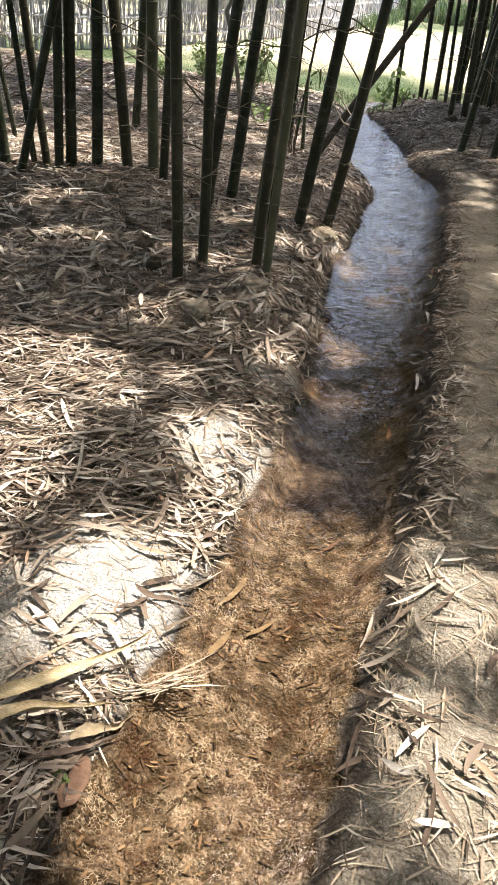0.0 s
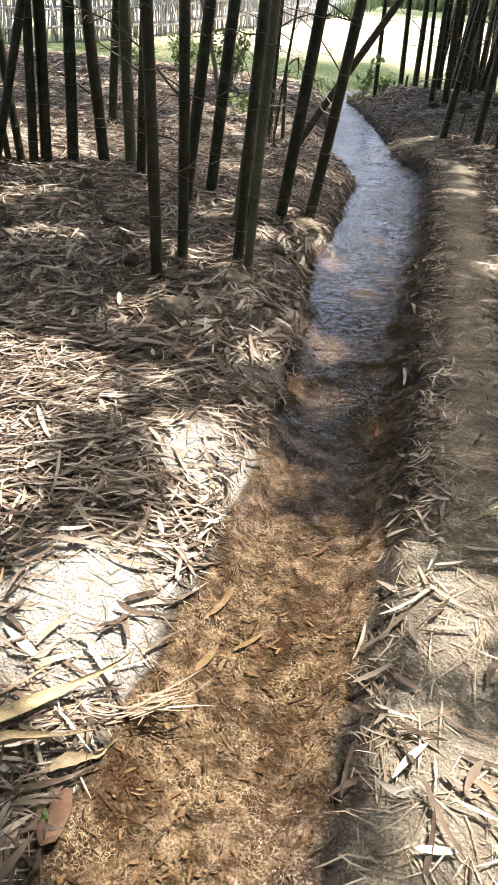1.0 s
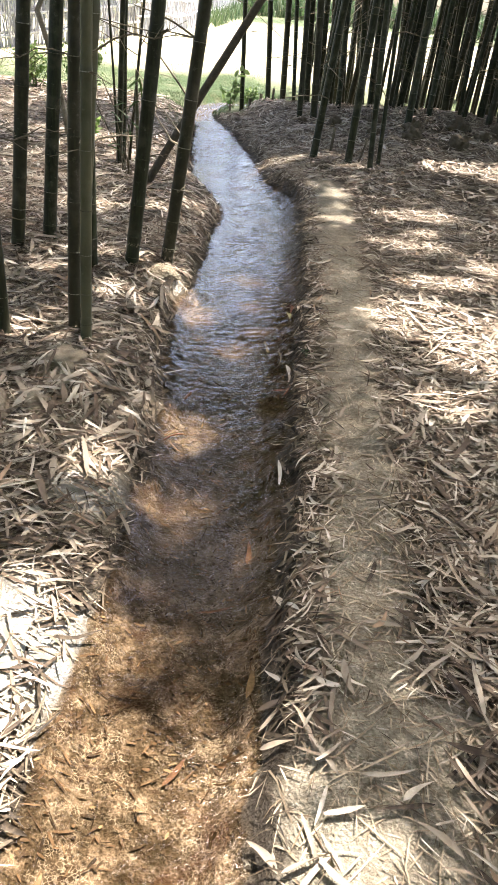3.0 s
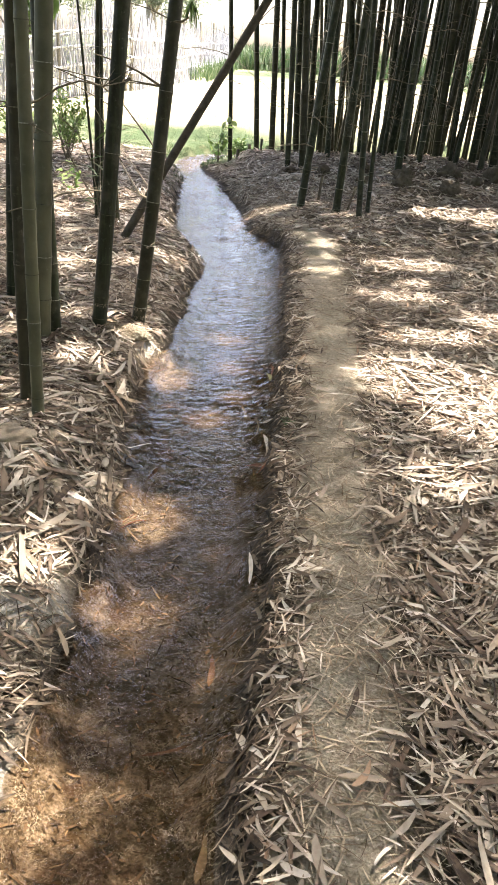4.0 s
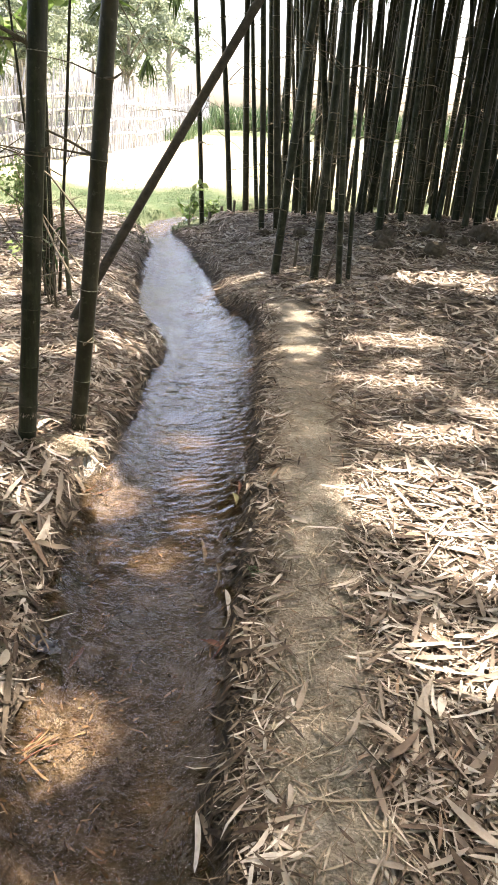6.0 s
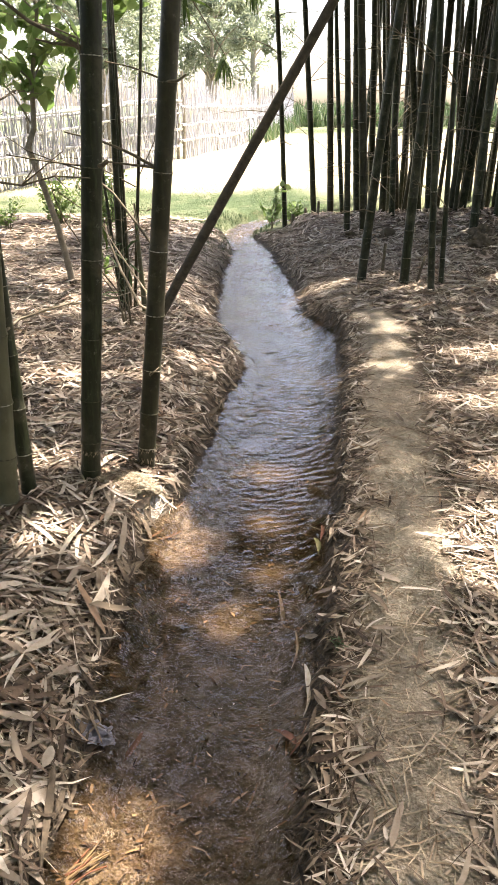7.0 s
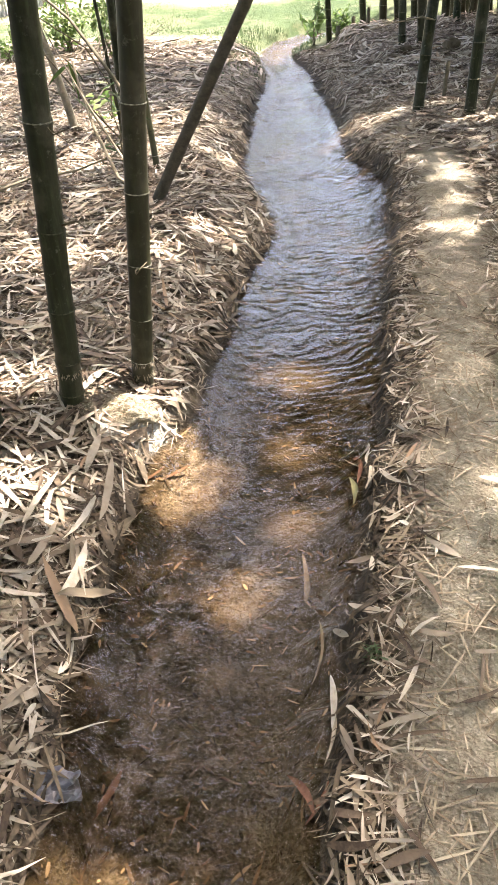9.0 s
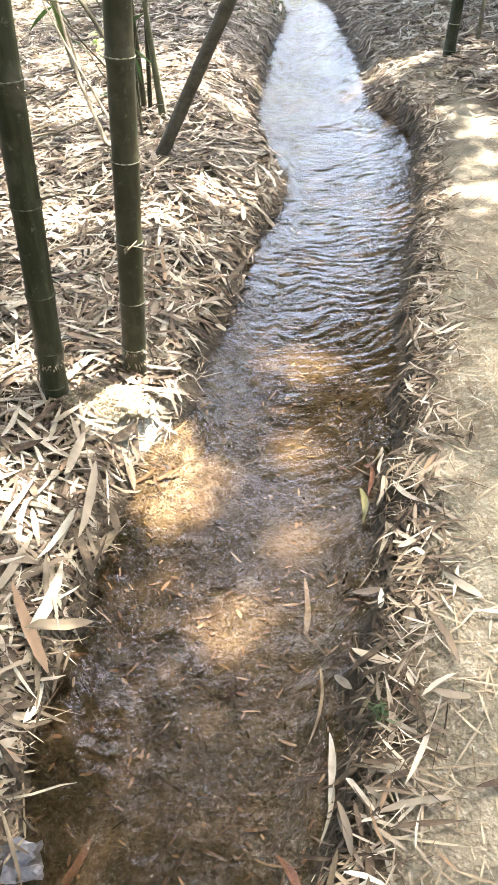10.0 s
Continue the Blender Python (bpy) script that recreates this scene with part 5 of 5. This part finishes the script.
tufts("weeds", 2500, (-1.2, 1.6, 27, 40), 0.55, 46, "tall grass along the foot of the cane fence", lambda x, y, g: np.abs(x - (-1.45 + (y - 19.3) * 0.118)) < 0.7, 0.03)

for x, y, s, q in ((-1.44, 4.36, 0.055, 1), (-1.85, 4.55, 0.05, 2), (-1.10, 4.42, 0.06, 3), (-1.30, 4.85, 0.05, 4), (-1.62, 5.45, 0.06, 5), (-0.98, 4.15, 0.05, 6), (-1.05, 4.9, 0.05, 7)):
    lump("clod", x, y, s, s * 0.9, s * 1.2, "dark rounded clod of earth lying among leaves", "clod", DARKCLOD, q, 0.5)
for x, y, s, q in ((-0.62, 3.66, 0.10, 11), (-0.46, 3.72, 0.08, 12), (-0.40, 4.06, 0.10, 13)):
    lump("root_mound", x, y, s, s * 0.8, s * 0.6, "grey earthy root stock half covered by leaves", "root", CLOD, q, 0.35, 0.6)


def root_stock(x, y, sx, sy, sz, label, seed):
    """A flat knot of old roots: an earthy core under a mat of matted fibres."""
    g = np.random.default_rng(seed)
    core = lump("root_stock", x, y, sx, sy, sz, label, "root", FIBRE, seed, 0.4, 0.72)
    n = 900
    a, r = g.uniform(0, 6.283, n), np.sqrt(g.random(n)) * 1.08
    u, w = r * np.cos(a), r * np.sin(a)
    top = sz * np.sqrt(np.clip(1 - np.minimum(r, 1) ** 2, 0, 1)) * (0.95 + 0.25 * g.random(n))
    v, f = blades(u * sx, w * sy, top, g.uniform(0, 6.283, n), g.normal(0, 0.45, n), g.uniform(0.015, 0.06, n), g.uniform(0.0012, 0.003, n), g.normal(-0.1, 0.12, n), g.normal(0, 0.5, n))
    part("root_mat", from_arrays("root_mat", v.reshape(-1, 3), f, STRAW), core, "pale matted root fibres")
    core.rotation_euler = (0, 0, 0)


root_stock(-0.10, 5.575, 0.135, 0.075, 0.055, "pale fibrous root stock at the foot of bamboo", 14)
root_stock(-0.21, 5.53, 0.06, 0.045, 0.034, "small pale fibrous root stock at the foot of bamboo", 15)
for x, y, s, q in ((2.62, 10.7, 0.12, 21), (3.95, 11.3, 0.17, 22), (4.3, 11.0, 0.13, 23), (3.1, 10.4, 0.12, 24), (2.2, 10.9, 0.09, 25), (3.4, 11.5, 0.14, 26), (2.75, 11.2, 0.13, 27), (3.55, 10.9, 0.11, 28), (1.75, 11.4, 0.09, 29), (2.3, 11.6, 0.11, 30), (1.35, 11.6, 0.07, 36), (4.7, 11.5, 0.14, 37)):
    lump("clod", x, y, s, s, s * 0.9, "dark rounded root clod under the bamboo", "clod", DARKCLOD, q, 0.5)
for x, y, dd, t, l, q in ((0.72, 13.2, 0.05, 0.13, 0.0, 1), (1.05, 13.25, 0.04, 0.2, 0.05, 2), (1.5, 9.75, 0.03, 0.28, 0.05, 3), (1.75, 9.4, 0.022, 0.25, 0.25, 4), (0.9, 13.6, 0.05, 0.12, 0, 5)):
    stub(x, y, dd, t, l, q)

# large sheaths and leaves that lie apart
SHEATH = sheath_material()
SUNK = plain("sodden_leaf", (0.15, 0.11, 0.065), (0.28, 0.22, 0.14), 20)
DARKLEAF = plain("rotting_leaf", (0.09, 0.05, 0.03), (0.17, 0.10, 0.065), 30)
culm_sheath(-0.46, 1.265, 0.80, 0.54, 0.044, "long curled straw-yellow culm sheath lying at the water's edge", 0.05, 1.0, 0.16, 0.05, -0.05, 4, SHEATH)
culm_sheath(-0.50, 1.14, 0.55, 0.40, 0.048, "wavy straw-yellow culm sheath lying at the water's edge", 0.04, -0.9, -0.2, 0.05, 0.0, 5, SHEATH)
culm_sheath(-0.337, 1.195, 0.80, 0.21, 0.034, "brown rotting bamboo sheath at the water's edge", 0.03, 0.8, 0.1, 0.03, 0.1, 6, SUNK)
named_leaf(-0.36, 1.045, 1.45, 0.15, 0.055, "red-brown sodden sheath half in the water", 0.03, 0.5, 0.018, 0.1, 0.05, DARKLEAF, 0.4, "culm_sheath")


def grass_wisp(x0, y0, x1, y1, n, label, seed):
    """A wisp of dry strands washed against the bank."""
    g = np.random.default_rng(seed)
    q = g.random(n)
    x, y = x0 + (x1 - x0) * q + g.normal(0, 0.012, n), y0 + (y1 - y0) * q + g.normal(0, 0.015, n)
    v, f = folded(x, y, np.zeros(n), math.atan2(y1 - y0, x1 - x0) + g.normal(0, 0.25, n), g.normal(0, 0.06, n), g.uniform(0.06, 0.24, n), g.uniform(0.002, 0.007, n), g.normal(0.01, 0.05, n), g.normal(0, 0.3, n), np.full(n, 0.4), g.normal(0, 0.06, n))
    v[:, :, 2] += np.maximum(land(v[:, :, 0].ravel(), v[:, :, 1].ravel()), LEVEL).reshape(n, 15) + 0.008 + 0.014 * g.random(n)[:, None]
    tagged(new("grass_wisp", from_arrays("grass_wisp", v.reshape(-1, 3), f, STRAW)), label, "straw")


grass_wisp(-0.46, 1.24, -0.16, 1.42, 60, "wisp of pale dry strands washed against the bank", 58)


def wrapper(x, y, head):
    """A crumpled sheet of thin plastic, two-sided, folded at one edge."""
    bm = bmesh.new()
    nx, ny = 15, 11
    rows = []
    for j in range(ny):
        for i in range(nx):
            u, w = i / (nx - 1) - 0.5, j / (ny - 1) - 0.5
            p = Vector((u * 5.0, w * 5.0, 1.7))
            z = 0.016 * noise.noise(p) + 0.012 * abs(noise.noise(p * 2.3)) + 0.02 * max(0.0, u - 0.2)
            rows.append(bm.verts.new((u * 0.15 + 0.01 * noise.noise(p * 1.4), w * 0.085 * (1 - 0.3 * u) + 0.01 * noise.noise(p * 1.9), z)))
    for j in range(ny - 1):
        for i in range(nx - 1):
            bm.faces.new((rows[j * nx + i], rows[j * nx + i + 1], rows[(j + 1) * nx + i + 1], rows[(j + 1) * nx + i]))
    bmesh.ops.solidify(bm, geom=bm.faces[:], thickness=0.0012)
    me = bpy.data.meshes.new("wrapper")
    bm.to_mesh(me)
    bm.free()
    me.materials.append(FOIL)
    ob = tagged(new("wrapper", me), "crumpled grey plastic wrapper caught among leaves at the water's edge", "litter")
    ob.matrix_world = rest(x, y, head, 0.022, -0.08)


FOIL = plain("thin_plastic", (0.16, 0.16, 0.19), (0.34, 0.33, 0.37), 22, 0.28, 0.3, 0.004, 0.5)
wrapper(0.035, 4.225, 0.35)
for x, y, a, l, w in ((0.50, 2.74, 1.9, 0.15, 0.022), (0.47, 2.62, 1.6, 0.14, 0.016), (0.55, 3.50, 1.5, 0.15, 0.018), (0.66, 4.47, 1.65, 0.17, 0.02), (0.735, 4.94, -0.3, 0.10, 0.022), (0.74, 4.70, -0.5, 0.11, 0.022),
                      (0.69, 4.33, 1.9, 0.12, 0.018), (0.34, 1.53, 0.05, 0.13, 0.02), (0.32, 1.70, 1.3, 0.15, 0.014), (0.43, 1.32, -0.5, 0.15, 0.014), (0.46, 1.10, -1.2, 0.2, 0.014), (1.33, 7.02, 0.05, 0.16, 0.025), (1.02, 6.2, 0.1, 0.14, 0.02)):
    named_leaf(x, y, a, l, w, "pale dry bamboo leaf lying on the bank's edge", 0.04, 0.7, 0.022)


def sunk_leaf(x, y, a, l, w, q):
    ob = tagged(new("sunken_leaf", leaf_mesh("sunken_leaf", l, w, 0.03, 0.4, 0.15, SUNK if q else DARKLEAF)), "leaf lying on the bed of the stream under water", "leaf", "leaves in the stream")
    ob.matrix_world = Matrix.Translation((x, y, float(land(x, y)) + 0.012)) @ Euler((0, 0, a)).to_matrix().to_4x4()


for x, y, a, l, w, q in ((-0.10, 1.85, 1.2, 0.15, 0.022, 1), (-0.12, 1.62, 1.1, 0.16, 0.024, 1), (0.0, 1.72, 0.8, 0.12, 0.016, 1), (0.58, 4.95, 1.65, 0.2, 0.016, 1),
                         (0.10, 5.40, 0.7, 0.15, 0.014, 0), (0.05, 5.35, 0.9, 0.12, 0.012, 0), (0.15, 4.25, 1.2, 0.14, 0.02, 0), (0.30, 2.8, 0.3, 0.14, 0.012, 0), (0.40, 2.45, 1.4, 0.12, 0.02, 1),
                         (0.42, 3.1, 1.5, 0.13, 0.02, 0), (0.2, 2.2, 1.0, 0.1, 0.016, 0)):
    sunk_leaf(x, y, a, l, w, q)
loose_leaves()

# leaves caught at the water's edge
REDLEAF = plain("red_brown_leaf", (0.13, 0.058, 0.038), (0.23, 0.12, 0.08), 25)
LIMELEAF = plain("yellow_green_leaf", (0.13, 0.12, 0.055), (0.21, 0.19, 0.095), 20)
PALELEAF = plain("pale_leaf", (0.26, 0.21, 0.15), (0.45, 0.38, 0.29), 25)
for x, y, a, l, w, mat, label in ((0.72, 5.47, 1.3, 0.12, 0.03, PALELEAF, "pale curled leaf caught at the water's edge"), (0.66, 5.45, 1.1, 0.09, 0.02, PALELEAF, "pale curled leaf caught at the water's edge"),
                                  (0.69, 5.43, 2.0, 0.10, 0.04, REDLEAF, "red-brown rotting leaf caught at the water's edge"), (0.70, 5.36, 1.5, 0.12, 0.035, REDLEAF, "red-brown rotting leaf caught at the water's edge"),
                                  (0.68, 5.26, 1.7, 0.17, 0.035, LIMELEAF, "yellow-green wilting leaf floating at the water's edge"), (0.73, 5.28, 1.5, 0.15, 0.04, PALELEAF, "pale folded leaf caught at the water's edge"),
                                  (0.73, 5.08, 1.4, 0.12, 0.03, PALELEAF, "pale folded leaf caught at the water's edge"), (0.60, 4.25, 2.2, 0.16, 0.03, REDLEAF, "curled reddish leaf standing half out of the water"),
                                  (0.63, 4.22, 0.9, 0.10, 0.022, REDLEAF, "curled reddish leaf standing half out of the water"), (0.66, 4.39, 1.5, 0.16, 0.022, PALELEAF, "pale long leaf lying half in the water"),
                                  (0.63, 4.62, 1.5, 0.2, 0.016, SUNK, "long thin leaf lying in the shallow water"), (0.66, 4.08, 1.2, 0.10, 0.02, PALELEAF, "pale long leaf lying half in the water")):
    named_leaf(x + (0.05 if y > 5 else 0.0), y, a, l, w * 0.62, label, 0.06, 0.9, 0.012, 0.25, 0.05, mat, 0.5)

# a sodden bundle of root fibres on the bed
bundle = tagged(new("root_bundle"), "orange-brown bundle of sodden root fibres under water", "root")
bundle.location = (0.07, 3.86, LEVEL - 0.05)
g6 = np.random.default_rng(66)
for k in range(16):
    s = np.linspace(-0.5, 0.5, 6)
    a, ln = 0.95 + g6.normal(0, 0.16), g6.uniform(0.12, 0.26)
    o = g6.normal(0, 0.022, 2)
    p = np.stack([o[0] + s * ln * math.cos(a), o[1] + s * ln * math.sin(a), 0.012 * g6.normal(0, 1) - 0.05 * s * s + 0.004 * g6.normal(0, 1, 6)], 1)
    part("root", tube_mesh("root", p, np.linspace(0.0055, 0.002, 6), SUNK if k % 3 else REDLEAF, 5), bundle)

# grey clods that break through the leaves of the bank
for x, y, s, q in ((-0.20, 3.83, 0.06, 31), (-0.25, 4.14, 0.07, 32), (-0.19, 4.65, 0.055, 33), (-0.14, 3.52, 0.05, 34), (-0.34, 3.62, 0.05, 35)):
    lump("clod", x, y, s, s * 0.8, s * 0.55, "bare grey clod of earth among dry leaves", "clod", CLOD, q, 0.35, 0.6)


# ------------------------------------------------------------------ twigs that stand out
def limb_of(name, thing_xy, points, r0, r1, leaves=None, skin=None):
    """A branch added to the culm that stands at thing_xy; points in world metres."""
    thing = min(CROWN_AT, key=lambda c: math.hypot(c[1][0] - thing_xy[0], c[1][1] - thing_xy[1]))
    p = np.array(points, float) - thing[1]
    s = np.linspace(0, 1, len(p))
    t = np.linspace(0, 1, 9)
    fine = np.stack([np.interp(t, s, p[:, k]) for k in range(3)], 1)
    limb = part(name, tube_mesh(name, fine, np.linspace(r0, r1, 9), skin or TWIG, 6), thing[0])
    if leaves:
        n, length, width, fan, seed = leaves
        g = np.random.default_rng(seed)
        o = np.repeat(p[-1][None], n, 0) + g.normal(0, 0.012, (n, 3))
        a = g.uniform(0, 6.283, n)
        dip = -1.1 + g.normal(0, fan, n)
        ln = length * g.uniform(0.7, 1.2, n)
        o += np.stack([np.cos(a) * np.cos(dip), np.sin(a) * np.cos(dip), np.sin(dip)], 1) * ln[:, None] / 2
        v, f = blades(o[:, 0], o[:, 1], o[:, 2], a, dip, ln, width * g.uniform(0.7, 1.2, n), g.normal(-0.05, 0.03, n), g.normal(0, 0.4, n))
        part("leaves", from_arrays("leaves", v.reshape(-1, 3), f, LEAF), limb, "drooping dark green leaves")
    return limb


limb_of("branch", (-0.055, 5.75), [(0.07, 5.74, 1.36), (-0.04, 5.73, 1.42), (-0.14, 5.72, 1.46), (-0.27, 5.71, 1.49)], 0.007, 0.003)
limb_of("branch", (-0.055, 5.75), [(0.07, 5.74, 1.36), (-0.04, 5.72, 1.375), (-0.13, 5.72, 1.385)], 0.006, 0.002)
limb_of("branch", (-0.055, 5.75), [(0.11, 5.72, 1.66), (0.17, 5.71, 1.665), (0.20, 5.71, 1.685)], 0.0065, 0.004)
limb_of("branch", (-0.055, 5.75), [(0.11, 5.74, 1.67), (0.0, 5.73, 1.71), (-0.10, 5.72, 1.73)], 0.004, 0.002)
limb_of("branch", (-0.255, 5.545), [(-0.12, 5.53, 1.75), (-0.19, 5.52, 1.79), (-0.30, 5.51, 1.84), (-0.42, 5.50, 1.93), (-0.60, 5.5, 1.98)], 0.010, 0.004)
limb_of("branch", (-0.255, 5.545), [(-0.16, 5.53, 1.77), (-0.23, 5.52, 1.775), (-0.29, 5.52, 1.79)], 0.006, 0.003)
limb_of("branch", (-0.255, 5.545), [(-0.14, 5.53, 1.375), (-0.09, 5.52, 1.385), (-0.07, 5.52, 1.40)], 0.010, 0.007)
limb_of("branch", (-0.255, 5.545), [(-0.16, 5.54, 1.38), (-0.32, 5.53, 1.40), (-0.44, 5.52, 1.42)], 0.004, 0.002)
limb_of("branch", (-0.635, 8.27), [(-0.81, 8.27, 2.7), (-0.40, 8.6, 2.65), (-0.12, 8.9, 2.30), (0.06, 9.0, 2.02), (0.12, 9.0, 1.93)], 0.007, 0.003, (18, 0.22, 0.022, 0.22, 7))
limb_of("branch", (-0.635, 8.27), [(-0.80, 8.27, 2.5), (-0.45, 8.3, 2.6), (-0.22, 8.5, 2.45), (-0.12, 8.5, 2.26)], 0.006, 0.003, (14, 0.26, 0.024, 0.35, 8))
limb_of("branch", (-0.635, 8.27), [(-0.805, 8.27, 2.6), (-0.2, 8.6, 2.75), (0.15, 8.9, 2.6), (0.32, 9.0, 2.42)], 0.006, 0.003, (14, 0.24, 0.022, 0.3, 9))
limb_of("branch", (-0.56, 8.36), [(-0.475, 8.36, 1.1), (-0.34, 8.33, 1.35), (-0.27, 8.3, 1.72)], 0.005, 0.002)
limb_of("branch", (-0.645, 8.33), [(-0.635, 8.33, 0.5), (-0.78, 8.2, 0.85), (-0.95, 7.95, 1.05)], 0.006, 0.003)
limb_of("branch", (-0.645, 8.33), [(-0.64, 8.33, 0.25), (-0.74, 8.0, 0.55), (-0.85, 7.6, 0.95), (-0.9, 7.55, 1.2)], 0.005, 0.003)


# a dry stalk behind the culm by the water, with wilted blades at its end
limb_of("branch", (-0.055, 5.75), [(0.03, 5.78, 0.775), (-0.05, 5.86, 0.79), (-0.16, 6.05, 0.90), (-0.25, 6.25, 1.0), (-0.28, 6.317, 1.068)], 0.007, 0.004, (5, 0.13, 0.016, 0.5, 17), STRAW)
limb_of("branch", (-0.055, 5.75), [(0.0, 5.80, 0.85), (-0.16, 6.0, 1.0), (-0.33, 6.25, 1.16), (-0.46, 6.4, 1.34)], 0.004, 0.0015, None, STRAW)


# withered root collars round the lowest joint of the two culms by the water
def collar(xy, high, seed):
    thing = min(CROWN_AT, key=lambda c: math.hypot(c[1][0] - xy[0], c[1][1] - xy[1]))
    g = np.random.default_rng(seed)
    n = 90
    a = g.uniform(0, 6.283, n)
    o = thing[2](high)
    r = 0.039 + 0.004 * g.random(n)
    ln = g.uniform(0.006, 0.02, n)
    v, f = blades(o[0] + r * np.cos(a), o[1] + r * np.sin(a), o[2] - 0.3 * ln + 0.006 * g.normal(0, 1, n), a, g.normal(-1.05, 0.3, n), ln, g.uniform(0.0012, 0.0026, n), g.normal(0, 0.1, n), g.normal(0, 0.3, n), True)
    part("root_collar", from_arrays("root_collar", v.reshape(-1, 3), f, PALELEAF), thing[0], "whitish fringe of withered rootlets")


collar((-0.255, 5.545), 0.19, 3)
collar((-0.055, 5.75), 0.16, 4)
collar((-0.055, 5.75), 0.115, 5)
